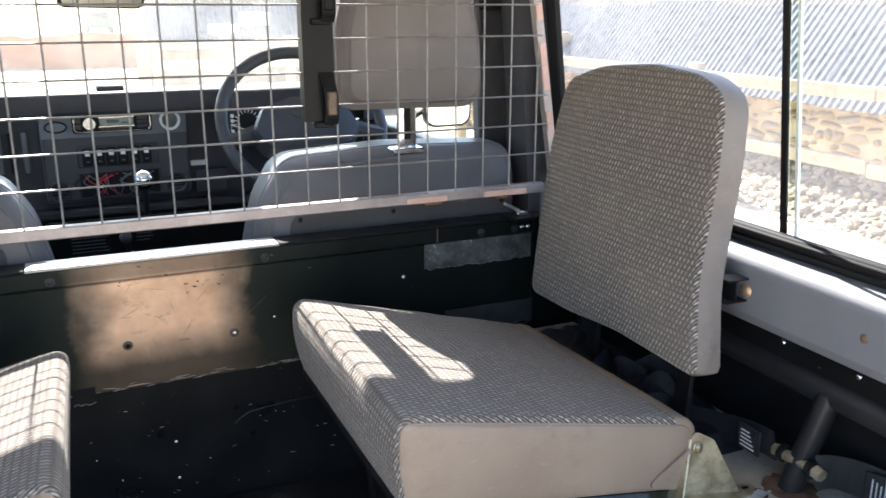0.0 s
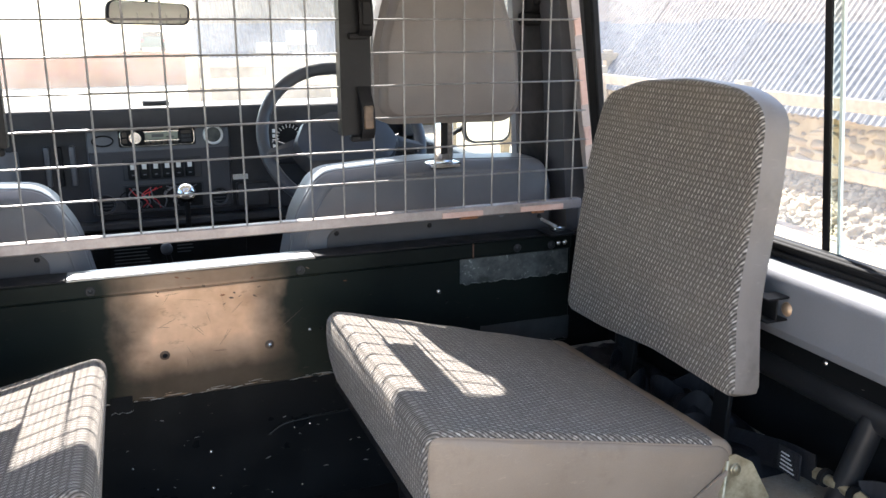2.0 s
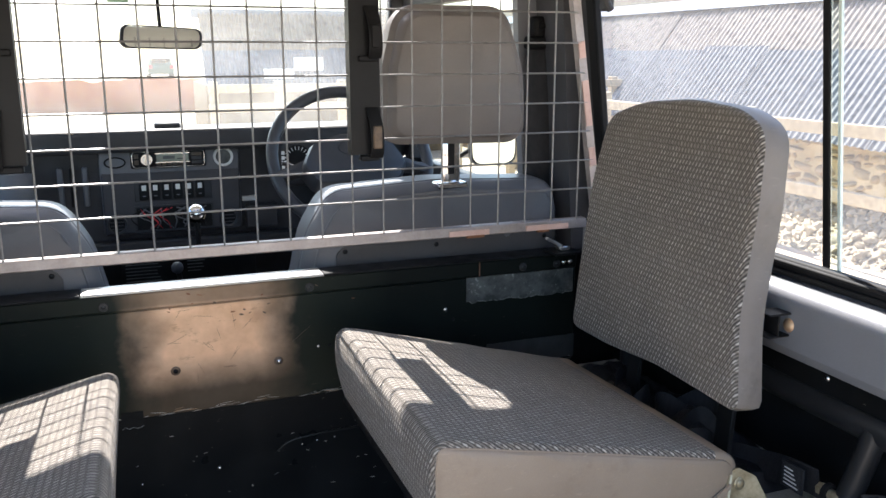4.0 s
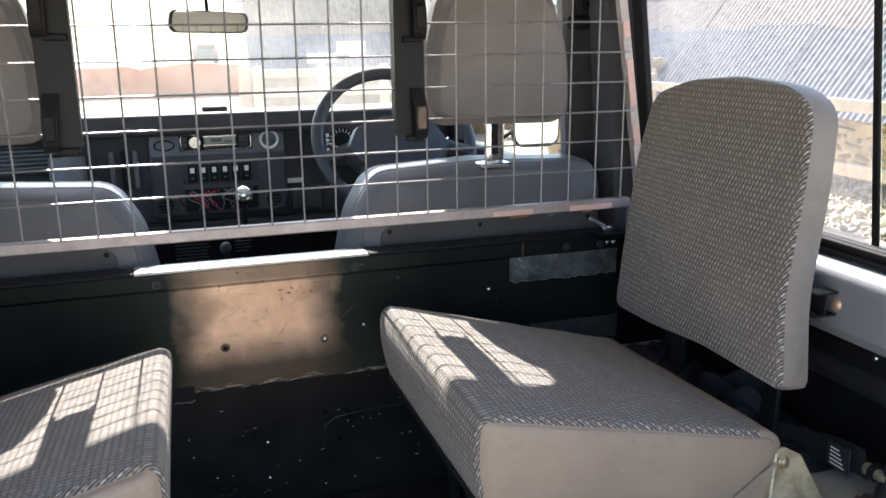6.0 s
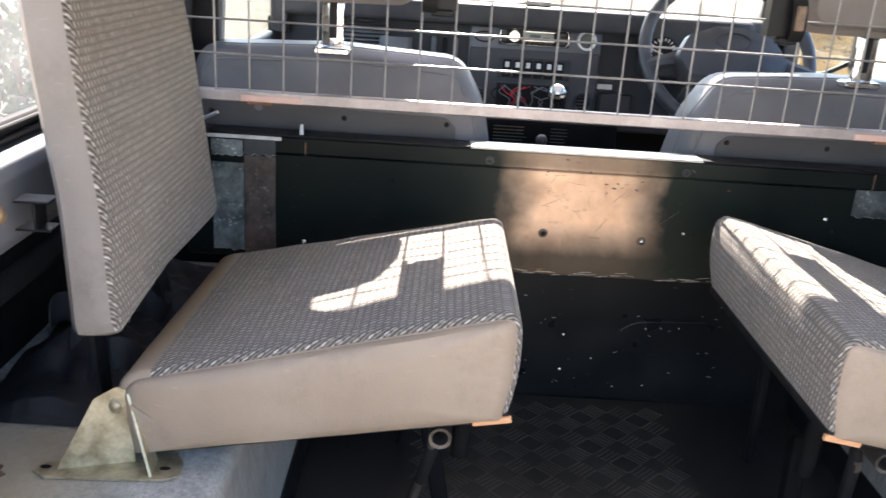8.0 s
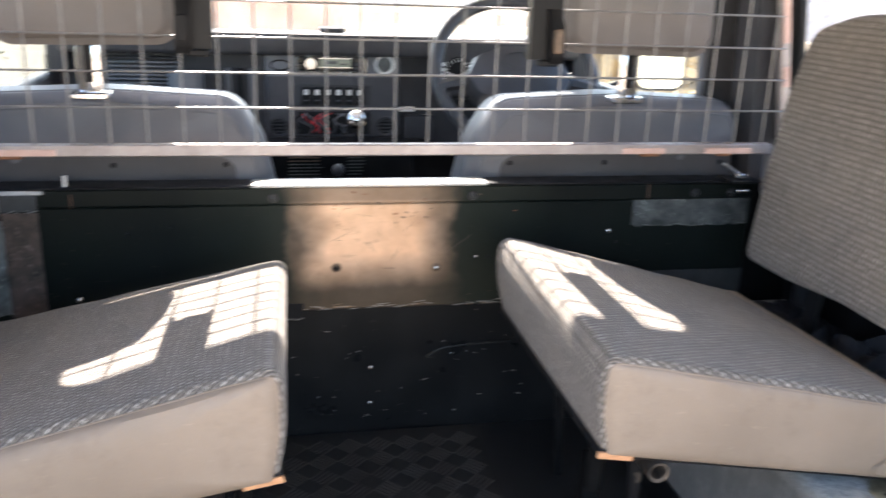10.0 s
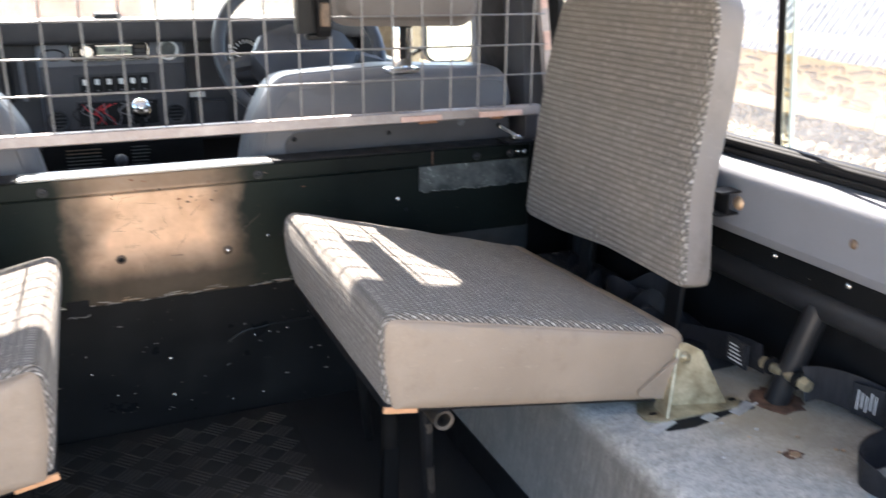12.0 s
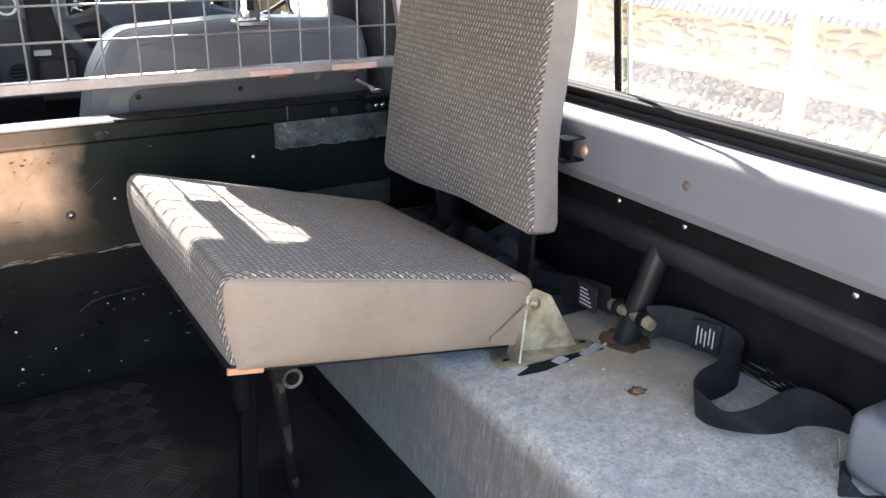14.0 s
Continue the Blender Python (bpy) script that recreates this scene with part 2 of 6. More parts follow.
def carpet(name, lo, hi):
    n = Nodes(name, 1.0)
    fine, big = n.noise(330.0, 4.0, 0.75), n.noise(5.0, 6.0, 0.7)
    tuft = n.noise(150.0, 4.0, 0.7)
    col = n.mix(n.ramp(fine, [(0.32, 0.0), (0.68, 1.0)]), lo, hi)
    col = n.mix(n.ramp(tuft, [(0.46, 0.0), (0.60, 0.45)]), col, tuple(c * 0.5 for c in lo))
    col = n.mix(n.ramp(big, [(0.42, 0.0), (0.66, 0.45)]), col, tuple(c * 0.45 for c in lo))
    col = n.mix(n.ramp(n.noise(3.0, 6.0, 0.65), [(0.5, 0.0), (0.7, 0.55)]), col, (0.33, 0.26, 0.19))
    col = n.mix(n.ramp(n.noise(24.0, 5.0, 0.65), [(0.46, 0.0), (0.68, 0.55)]), col, tuple(c * k for c, k in zip(lo, (0.55, 0.57, 0.60))))
    col = n.mix(n.ramp(n.noise(150.0, 2.0), [(0.66, 0.0), (0.74, 0.5)]), col, tuple(c * 0.35 for c in lo))
    col = n.mix(n.ramp(n.noise(11.0, 6.0, 0.6), [(0.50, 0.0), (0.70, 0.7)]), col, tuple(c * k for c, k in zip(lo, (0.40, 0.46, 0.50))))
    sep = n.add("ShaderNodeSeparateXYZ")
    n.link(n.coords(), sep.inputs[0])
    ax = n.calc("ADD", n.calc("ABSOLUTE", sep.outputs[0]), n.calc("MULTIPLY", n.calc("SUBTRACT", n.noise(9.0, 5.0), 0.5), 0.12))
    far = n.calc("SQRT", n.calc("ADD", n.calc("POWER", n.calc("SUBTRACT", ax, 0.745), 2.0), n.calc("POWER", n.calc("MULTIPLY", n.calc("ADD", sep.outputs[1], 0.70), 0.75), 2.0)))
    col = n.mix(n.ramp(far, [(0.05, 0.8), (0.17, 0.0)]), col, tuple(c * k for c, k in zip(lo, (0.82, 0.68, 0.47))))
    # brown soil on the side, deepened to paint the shade under the seat
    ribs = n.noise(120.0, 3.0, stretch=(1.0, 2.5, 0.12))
    soil_shade = n.calc("MULTIPLY", n.ramp(sep.outputs[2], [(0.222, 0.88), (0.246, 0.0)]), n.ramp(ribs, [(0.3, 0.7), (0.65, 1.0)]))
    col = n.mix(soil_shade, col, tuple(c * k for c, k in zip(lo, (0.27, 0.25, 0.235))))
    n.base(col)
    n.bsdf.inputs["Sheen Weight"].default_value = 0.2
    n.bump(n.calc("ADD", fine, n.calc("MULTIPLY", n.noise(90.0, 3.0), 0.6)), 0.5, 0.003)
    return n.mat


def piece(name, stops, scale=12.0, rough=0.9, bump=0.4, dark=0.6):
    """For bricks, stones and boards: each object takes its own tone."""
    n = Nodes(name, rough)
    info = n.add("ShaderNodeObjectInfo")
    tone = n.ramp(info.outputs["Random"], stops)
    g = n.noise(scale, 6.0)
    n.base(n.mix(n.ramp(g, [(0.3, 0.0), (0.75, 0.7)]), tone, n.mix(dark, tone, (0.12, 0.09, 0.07))))
    n.bump(g, bump, 0.02)
    return n.mat


def corrugated(name, pale, dull):
    """Weathered sheet, streaked down the slope; each sheet has its own tone."""
    n = Nodes(name, 0.7)
    streak = n.noise(9.0, 5.0, stretch=(1.0, 0.25, 1.0))
    spots = n.noise(11.0, 6.0)
    info = n.add("ShaderNodeObjectInfo")
    tone = n.mix(n.calc("MULTIPLY", info.outputs["Random"], 0.7), pale, dull)
    col = n.mix(n.ramp(streak, [(0.38, 0.0), (0.66, 0.8)]), tone, dull)
    col = n.mix(n.ramp(spots, [(0.50, 0.0), (0.64, 0.7)]), col, tuple(c * 0.55 for c in dull))
    n.base(col)
    n.bsdf.inputs["Specular IOR Level"].default_value = 0.25
    n.bump(spots, 0.3, 0.01)
    return n.mat


M_FABRIC = tweed("tweed_cloth")
M_VINYL = soiled("grey_vinyl", (0.222, 0.172, 0.127), (0.312, 0.245, 0.183), (0.120, 0.083, 0.054))
# the seat vinyl again, coloured darker and cooler for the window light on it
M_VINYL_EDGE_SHADED = soiled("edge_vinyl_shaded", (0.172, 0.150, 0.130), (0.242, 0.212, 0.186), (0.105, 0.085, 0.066))
M_VINYL_COOL = plain("cool_grey_vinyl", (0.100, 0.1035, 0.114), (0.142, 0.146, 0.159), 8.0, 0.45, 0.0, 0.2, 600.0, 0.36, 0.5)
M_VINYL_BACK = plain("dark_grey_panel", (0.042, 0.041, 0.043), (0.070, 0.069, 0.072), 8.0, 0.5, 0.0, 0.15, 500.0)
M_HEADREST = plain("headrest_vinyl", (0.150, 0.135, 0.126), (0.208, 0.190, 0.178), 7.0, 0.55, 0.0, 0.2, 500.0)
M_BLACK = scratched("black_paint", (0.0065, 0.007, 0.0076), (0.55, 0.52, 0.42), 0.3, 0.7)
M_FLOOR = plain("floor_paint", (0.009, 0.009, 0.0095), (0.021, 0.0205, 0.020), 7.0, 0.4, 0.0, 0.2, 200.0, 0.3, 0.5)
M_STEEL_DARK = plain("dull_steel", (0.03, 0.025, 0.021), (0.10, 0.082, 0.066), 40.0, 0.45, 0.3, 0.1, 200.0)
M_BLACK_METAL = plain("black_metal", (0.005, 0.005, 0.0055), (0.014, 0.014, 0.015), 20.0, 0.5, 0.0, 0.15, 250.0, 0.42, 0.65, spec=0.2)
M_TUBE = plain("matt_black_tube", (0.012, 0.0125, 0.0138), (0.025, 0.026, 0.0285), 12.0, 0.36, 0.0, 0.1, 300.0, spec=0.5)
M_UPRIGHT = plain("black_upright", (0.004, 0.004, 0.0045), (0.011, 0.011, 0.012), 14.0, 0.42, 0.0, 0.1, 200.0, 0.34, 0.5, spec=0.22)
M_MATT = plain("matt_black_plate", (0.006, 0.006, 0.006), (0.012, 0.012, 0.012), 12.0, 0.95, 0.0, 0.1, 200.0, spec=0.03)
M_RUBBER = plain("black_rubber", (0.006, 0.006, 0.0065), (0.014, 0.014, 0.015), 15.0, 0.6, 0.0, 0.1, 200.0, spec=0.22)
M_TRIM = plain("dark_grey_trim", (0.05, 0.05, 0.055), (0.075, 0.075, 0.082), 6.0, 0.6, 0.0, 0.2, 400.0, spec=0.3)
M_PLASTIC = plain("dash_black_plastic", (0.026, 0.0265, 0.030), (0.052, 0.053, 0.059), 10.0, 0.5, 0.0, 0.2, 500.0, spec=0.35)
M_PLASTIC_GREY = plain("dash_grey_plastic", (0.11, 0.113, 0.124), (0.16, 0.165, 0.178), 10.0, 0.5, 0.0, 0.2, 500.0, spec=0.4)
M_WHEEL = plain("steering_plastic", (0.035, 0.037, 0.043), (0.055, 0.058, 0.066), 10.0, 0.38, 0.0, 0.2, 400.0)
M_CAPPING = plain("capping_vinyl", (0.162, 0.166, 0.184), (0.218, 0.223, 0.243), 6.0, 0.48, 0.0, 0.25, 500.0, 0.4, 0.55)
M_PANEL = tan_patch_panel("green_panel_tan_patch")
M_TAPE = plain("dull_tape", (0.03, 0.036, 0.037), (0.115, 0.125, 0.12), 34.0, 0.4, 0.0, 0.3, 150.0, 0.3, 0.55)
M_TAPE_EDGE = plain("torn_tape_edge", (0.16, 0.17, 0.16), (0.34, 0.35, 0.33), 60.0, 0.6)
M_TAPE_DARK = plain("dark_tape", (0.022, 0.025, 0.027), (0.048, 0.052, 0.052), 24.0, 0.5, 0.0, 0.3, 150.0)
M_TAPE_SMEAR = smeared("smeared_tape", (0.045, 0.056, 0.056), (0.17, 0.19, 0.185), (0.62, 0.64, 0.60))
M_TAPE_WORN = smeared("worn_tape", (0.026, 0.031, 0.032), (0.105, 0.114, 0.112), (0.42, 0.44, 0.42))
M_TAPE_RUSTY = smeared("rusty_tape", (0.022, 0.018, 0.016), (0.085, 0.060, 0.048), (0.30, 0.24, 0.20))
M_ALLOY = plain("alloy_edge", (0.45, 0.44, 0.41), (0.68, 0.66, 0.62), 22.0, 0.4, 0.7, 0.15, 200.0, 0.3, 0.55)
M_WIRE = plain("galvanised_wire", (0.17, 0.168, 0.17), (0.30, 0.296, 0.29), 40.0, 0.42, 0.5, 0.1, 200.0)
M_RAIL = plain("galvanised_rail", (0.27, 0.235, 0.225), (0.44, 0.40, 0.385), 18.0, 0.45, 0.5, 0.15, 200.0)
M_RUST = plain("rust", (0.13, 0.05, 0.025), (0.30, 0.14, 0.07), 45.0, 0.85, 0.0, 0.5, 200.0)
M_FADED = plain("faded_primer", (0.52, 0.33, 0.27), (0.66, 0.48, 0.42), 35.0, 0.7, 0.0, 0.3, 200.0)
M_ZINC = plain("yellow_zinc", (0.22, 0.175, 0.10), (0.60, 0.53, 0.37), 40.0, 0.36, 0.55, 0.15, 200.0, 0.3, 0.5)
M_STEEL = plain("bright_steel", (0.62, 0.61, 0.58), (0.8, 0.79, 0.76), 40.0, 0.25, 1.0, 0.05, 200.0)
M_CHROME = plain("chrome", (0.72, 0.72, 0.72), (0.85, 0.85, 0.85), 20.0, 0.1, 1.0, 0.02, 200.0)
M_BRASS = plain("dull_brass", (0.5, 0.33, 0.2), (0.66, 0.48, 0.32), 40.0, 0.4, 0.6, 0.1, 200.0)
M_WOOD = plain("plywood_edge", (0.46, 0.22, 0.10), (0.68, 0.37, 0.19), 30.0, 0.7, 0.0, 0.3, 200.0, stretch=(2, 0.3, 6))
M_CARPET = carpet("blue_grey_carpet", (0.42, 0.405, 0.36), (0.74, 0.715, 0.65))
M_CARPET_DARK = carpet("dark_carpet", (0.02, 0.022, 0.026), (0.05, 0.055, 0.06))
M_TREAD = plain("worn_tread_plate", (0.009, 0.0088, 0.0085), (0.024, 0.0225, 0.0205), 8.0, 0.42, 0.0, 0.3, 160.0, 0.35, 0.6)
M_WEBBING = plain("black_webbing", (0.012, 0.012, 0.014), (0.030, 0.030, 0.034), 30.0, 0.42, 0.0, 0.6, 500.0, stretch=(1, 8, 1), spec=0.22)
M_TREAD_BAR = plain("rubbed_tread_bar", (0.024, 0.023, 0.021), (0.075, 0.069, 0.060), 9.0, 0.42, 0.0, 0.3, 160.0, 0.35, 0.6)
M_FOIL = plain("silver_foil", (0.42, 0.43, 0.43), (0.72, 0.73, 0.72), 50.0, 0.3, 0.35, 0.4, 120.0)
M_RUST_DARK = plain("dark_rust", (0.06, 0.032, 0.02), (0.22, 0.12, 0.075), 60.0, 0.9, 0.0, 0.6, 220.0)
M_WHITE = plain("white_print", (0.68, 0.68, 0.66), (0.8, 0.8, 0.78), 20.0, 0.6)
M_BROWN = plain("worn_brown", (0.07, 0.05, 0.035), (0.20, 0.13, 0.08), 60.0, 0.5, 0.0, 0.2)
M_RED = plain("red_wire", (0.5, 0.02, 0.03), (0.65, 0.04, 0.05), 20.0, 0.5)
M_LINING = plain("pale_roof_lining", (0.60, 0.59, 0.56), (0.70, 0.69, 0.66), 8.0, 0.85)
M_BODY = plain("body_paint", (0.03, 0.06, 0.045), (0.045, 0.08, 0.06), 5.0, 0.3)
M_GLASS = glass("window_glass")
M_GLASS_DUSTY_VEIL = glass("dusty_veil_glass", (0.93, 0.97, 0.95), 0.05, 0.11)
M_GLASS_SIDE = glass("side_glass", (0.975, 0.985, 0.98), 0.04, 0.15)
M_GLASS_EDGE = glass("glass_edge", (0.90, 0.955, 0.93), 0.1)
M_EDGE_PALE = plain("ground_glass_edge", (0.58, 0.70, 0.66), (0.72, 0.82, 0.785), 20.0, 0.35)
M_DISPLAY = plain("radio_display", (0.22, 0.25, 0.20), (0.30, 0.33, 0.27), 20.0, 0.25)
M_DECAL = plain("green_sticker", (0.25, 0.42, 0.30), (0.35, 0.52, 0.40), 12.0, 0.5)
M_GLASS_DARK = plain("dark_car_glass", (0.01, 0.011, 0.012), (0.02, 0.021, 0.022), 3.0, 0.08)
M_DECAL_DARK = plain("dark_sticker", (0.07, 0.08, 0.07), (0.14, 0.15, 0.13), 12.0, 0.5)
M_MIRROR = plain("mirror_face", (0.86, 0.9, 0.86), (0.88, 0.92, 0.88), 3.0, 0.03, 1.0, 0.0, 50.0)
M_GRAVEL = plain("pale_gravel", (0.36, 0.29, 0.21), (0.58, 0.48, 0.36), 6.0, 0.95, 0.0, 0.6, 40.0)
M_STONE = piece("field_stone", [(0.0, (0.50, 0.38, 0.24)), (0.3, (0.60, 0.49, 0.33)), (0.5, (0.54, 0.39, 0.24)), (0.8, (0.64, 0.55, 0.40)), (0.95, (0.48, 0.40, 0.30)), (1.0, (0.34, 0.27, 0.19))], 9.0, 0.95, 0.6, 0.25)
M_RUBBLE = piece("loose_rubble", [(0.0, (0.25, 0.195, 0.125)), (0.5, (0.34, 0.275, 0.185)), (0.9, (0.41, 0.34, 0.24)), (1.0, (0.50, 0.43, 0.32))], 14.0, 0.95, 0.6, 0.3)
M_RUBBLE_EARTH = plain("rubble_earth", (0.26, 0.205, 0.135), (0.38, 0.31, 0.215), 9.0, 0.95, 0.0, 0.6, 60.0)
M_MORTAR = plain("pale_mortar", (0.50, 0.38, 0.22), (0.72, 0.60, 0.41), 4.0, 0.95, 0.0, 0.5, 40.0)
M_FLASHING = plain("blue_grey_flashing", (0.10, 0.12, 0.15), (0.17, 0.19, 0.23), 3.0, 0.5, 0.2, 0.2, 40.0)
M_EARTH = plain("bank_earth", (0.12, 0.08, 0.045), (0.28, 0.205, 0.125), 10.0, 0.95, 0.0, 0.6, 60.0)
M_RED_EARTH = plain("red_brick_bank", (0.28, 0.05, 0.010), (0.42, 0.17, 0.07), 1.6, 0.95, 0.0, 0.6, 7.0)
M_TIMBER = piece("weathered_timber", [(0.0, (0.52, 0.42, 0.28)), (1.0, (0.64, 0.54, 0.38))], 20.0)
M_SHEET = corrugated("corrugated_sheet", (0.20, 0.20, 0.207), (0.125, 0.129, 0.138))
M_SHEET_UP = corrugated("rusty_corrugated_sheet", (0.285, 0.240, 0.200), (0.20, 0.168, 0.145))
M_SHEET_FAR = corrugated("blue_grey_sheet", (0.15, 0.168, 0.20), (0.09, 0.104, 0.13))
M_SHEET_BROWN = corrugated("brown_sheet", (0.25, 0.195, 0.14), (0.18, 0.14, 0.10))
M_RENDER = plain("pale_render", (0.55, 0.52, 0.44), (0.68, 0.65, 0.56), 3.0, 0.9, 0.0, 0.3, 40.0)
M_LEAF = piece("leaf", [(0.0, (0.05, 0.085, 0.03)), (1.0, (0.10, 0.15, 0.05))], 10.0, 0.6)
M_BARK = plain("bark", (0.08, 0.06, 0.045), (0.15, 0.115, 0.085), 12.0, 0.95, 0.0, 0.6, 60.0)


# ---- helpers for shapes ----
def thing(name, label, category, group="", at=(0, 0, 0), kind=""):
    ob = new(name)
    ob.empty_display_size = 0.05
    ob.location = at
    return tagged(ob, label, category, group, kind)


def part(name, bm, material, parent=None, label="", smooth=True):
    me = bpy.data.meshes.new(name)
    bmesh.ops.recalc_face_normals(bm, faces=bm.faces)
    if parent is not None and parent.type == "EMPTY":
        bmesh.ops.translate(bm, verts=bm.verts, vec=-Vector(parent.location))
    elif parent is not None and parent.parent is not None:
        bmesh.ops.translate(bm, verts=bm.verts, vec=-Vector(parent.parent.location))
    bm.to_mesh(me)
    bm.free()
    me.materials.append(material)
    if smooth:
        me.shade_smooth()
        me.set_sharp_from_angle(angle=radians(38))
    ob = new(name, me)
    if parent is not None:
        ob.parent = parent
    if label:
        ob["label"] = label
    return ob


def structure(name, bm, material, label, category="structure", smooth=True):
    return tagged(part(name, bm, material, None, "", smooth), label, category, "", "structure")


def box(bm, x0, x1, y0, y1, z0, z1, bevel=0.0, seg=1, m=None):
    r = bmesh.ops.create_cube(bm, size=1.0)
    vs = r["verts"]
    for v in vs:
        v.co = Vector(((x0 + x1) / 2 + v.co.x * (x1 - x0), (y0 + y1) / 2 + v.co.y * (y1 - y0), (z0 + z1) / 2 + v.co.z * (z1 - z0)))
    if bevel:
        es = list({e for v in vs for e in v.link_edges})
        g = bmesh.ops.bevel(bm, geom=es, offset=bevel, segments=seg, affect="EDGES", profile=0.5)
        vs = list({v for f in g["faces"] for v in f.verts} | {v for v in vs if v.is_valid})
    if m is not None:
        bmesh.ops.transform(bm, matrix=m, verts=vs)
    return bm


def boxes(*rows, bevel=0.0, seg=1):
    bm = bmesh.new()
    for r in rows:
        box(bm, *r, bevel=bevel, seg=seg)
    return bm


def one(*a, **k):
    return box(bmesh.new(), *a, **k)


def rod(bm, p0, p1, r0, r1=None, seg=12, caps=True):
    p0, p1 = Vector(p0), Vector(p1)
    d = p1 - p0
    m = Matrix.Translation((p0 + p1) / 2) @ d.to_track_quat("Z", "Y").to_matrix().to_4x4()
    bmesh.ops.create_cone(bm, cap_ends=caps, segments=seg, radius1=r0, radius2=r0 if r1 is None else r1, depth=d.length, matrix=m)
    return bm


def pipe(bm, pts, r, seg=10, closed=False):
    """A round tube through the points."""
    pts = [Vector(p) for p in pts]
    n = len(pts)
    rings = []
    side = None
    for i, p in enumerate(pts):
        a, b = pts[(i - 1) % n] if closed or i else p, pts[(i + 1) % n] if closed or i < n - 1 else p
        d = (b - a).normalized()
        if side is None:
            side = d.orthogonal().normalized()
        side = (side - d * side.dot(d)).normalized()
        up = d.cross(side)
        rings.append([bm.verts.new(p + r * (math.cos(2 * math.pi * k / seg) * side + math.sin(2 * math.pi * k / seg) * up)) for k in range(seg)])
    pairs = list(zip(rings, rings[1:])) + ([(rings[-1], rings[0])] if closed else [])
    for a, b in pairs:
        for k in range(seg):
            bm.faces.new((a[k], a[(k + 1) % seg], b[(k + 1) % seg], b[k]))
    if not closed:
        bm.faces.new(rings[0][::-1])
        bm.faces.new(rings[-1])
    return bm


def curve(keys, steps=8):
    """A smooth line through a few points."""
    k = [Vector(p) for p in keys]
    k = [2 * k[0] - k[1]] + k + [2 * k[-1] - k[-2]]
    out = []
    for i in range(1, len(k) - 2):
        a, b, c, d = k[i - 1:i + 3]
        for s in range(steps):
            t = s / steps
            out.append(0.5 * ((2 * b) + (c - a) * t + (2 * a - 5 * b + 4 * c - d) * t * t + (3 * b - a - 3 * c + d) * t ** 3))
    out.append(k[-2])
    return out


def ribbon(bm, pts, widths, thick=0.0018):
    """A flat strap: at each point, a vector across it."""
    rings = []
    n = len(pts)
    for i, (p, w) in enumerate(zip(pts, widths)):
        d = (pts[min(i + 1, n - 1)] - pts[max(i - 1, 0)]).normalized()
        nrm = d.cross(w).normalized() * thick / 2
        rings.append([bm.verts.new(p + a * w / 2 + b * nrm) for a, b in ((-1, -1), (1, -1), (1, 1), (-1, 1))])
    for a, b in zip(rings, rings[1:]):
        for k in range(4):
            bm.faces.new((a[k], a[(k + 1) % 4], b[(k + 1) % 4], b[k]))
    bm.faces.new(rings[0][::-1])
    bm.faces.new(rings[-1])
    return bm


def prism(bm, outline, axis, a, b):
    """An outline of (p, q) pairs, pulled along an axis from a to b."""
    def put(p, q, h):
        return {"x": (h, p, q), "y": (p, h, q), "z": (p, q, h)}[axis]
    lo = [bm.verts.new(put(p, q, a)) for p, q in outline]
    hi = [bm.verts.new(put(p, q, b)) for p, q in outline]
    n = len(lo)
    bm.faces.new(lo)
    bm.faces.new(hi[::-1])
    for i in range(n):
        bm.faces.new((lo[i], lo[(i + 1) % n], hi[(i + 1) % n], hi[i]))
    return bm


def loft(bm, rings, closed=True, cap=True, uv=None):
    """Quads between rings of points. uv: a function of (ring, place) that gives metres."""
    vs = [[bm.verts.new(p) for p in r] for r in rings]
    lay = bm.loops.layers.uv.verify() if uv else None
    n = len(vs[0])
    for i in range(len(vs) - 1):
        for k in range(n if closed else n - 1):
            f = bm.faces.new((vs[i][k], vs[i][(k + 1) % n], vs[i + 1][(k + 1) % n], vs[i + 1][k]))
            if lay:
                for l, (ii, kk) in zip(f.loops, ((i, k), (i, k + 1), (i + 1, k + 1), (i + 1, k))):
                    l[lay].uv = uv(ii, kk)
    if cap and closed:
        for r, rev in ((vs[0], True), (vs[-1], False)):
            bm.faces.new(r[::-1] if rev else r)
    return bm


def rounded(outline, radii, seg=6):
    """An outline with its corners rounded."""
    out = []
    n = len(outline)
    for i in range(n):
        p, a, b = Vector(outline[i]), Vector(outline[i - 1]), Vector(outline[(i + 1) % n])
        r = radii[i] if isinstance(radii, (list, tuple)) else radii
        if r <= 0:
            out.append(p)
            continue
        u, v = (a - p).normalized(), (b - p).normalized()
        half = u.angle(v) / 2
        cut = min(r / math.tan(half), (a - p).length * 0.49, (b - p).length * 0.49)
        r2 = cut * math.tan(half)
        cen = p + (u + v).normalized() * r2 / math.sin(half)
        s, e = p + u * cut - cen, p + v * cut - cen
        ang = s.angle(e)
        turn = 1 if s.x * e.y - s.y * e.x > 0 else -1
        for k in range(seg + 1):
            t = turn * ang * k / seg
            out.append(cen + Vector((s.x * math.cos(t) - s.y * math.sin(t), s.x * math.sin(t) + s.y * math.cos(t))))
    return out


def inset(outline, d):
    """The outline moved inwards by d; the outline runs anticlockwise."""
    out = []
    n = len(outline)
    for i in range(n):
        t = (outline[(i + 1) % n] - outline[i - 1]).normalized()
        out.append(outline[i] + Vector((-t.y, t.x)) * d)
    return out


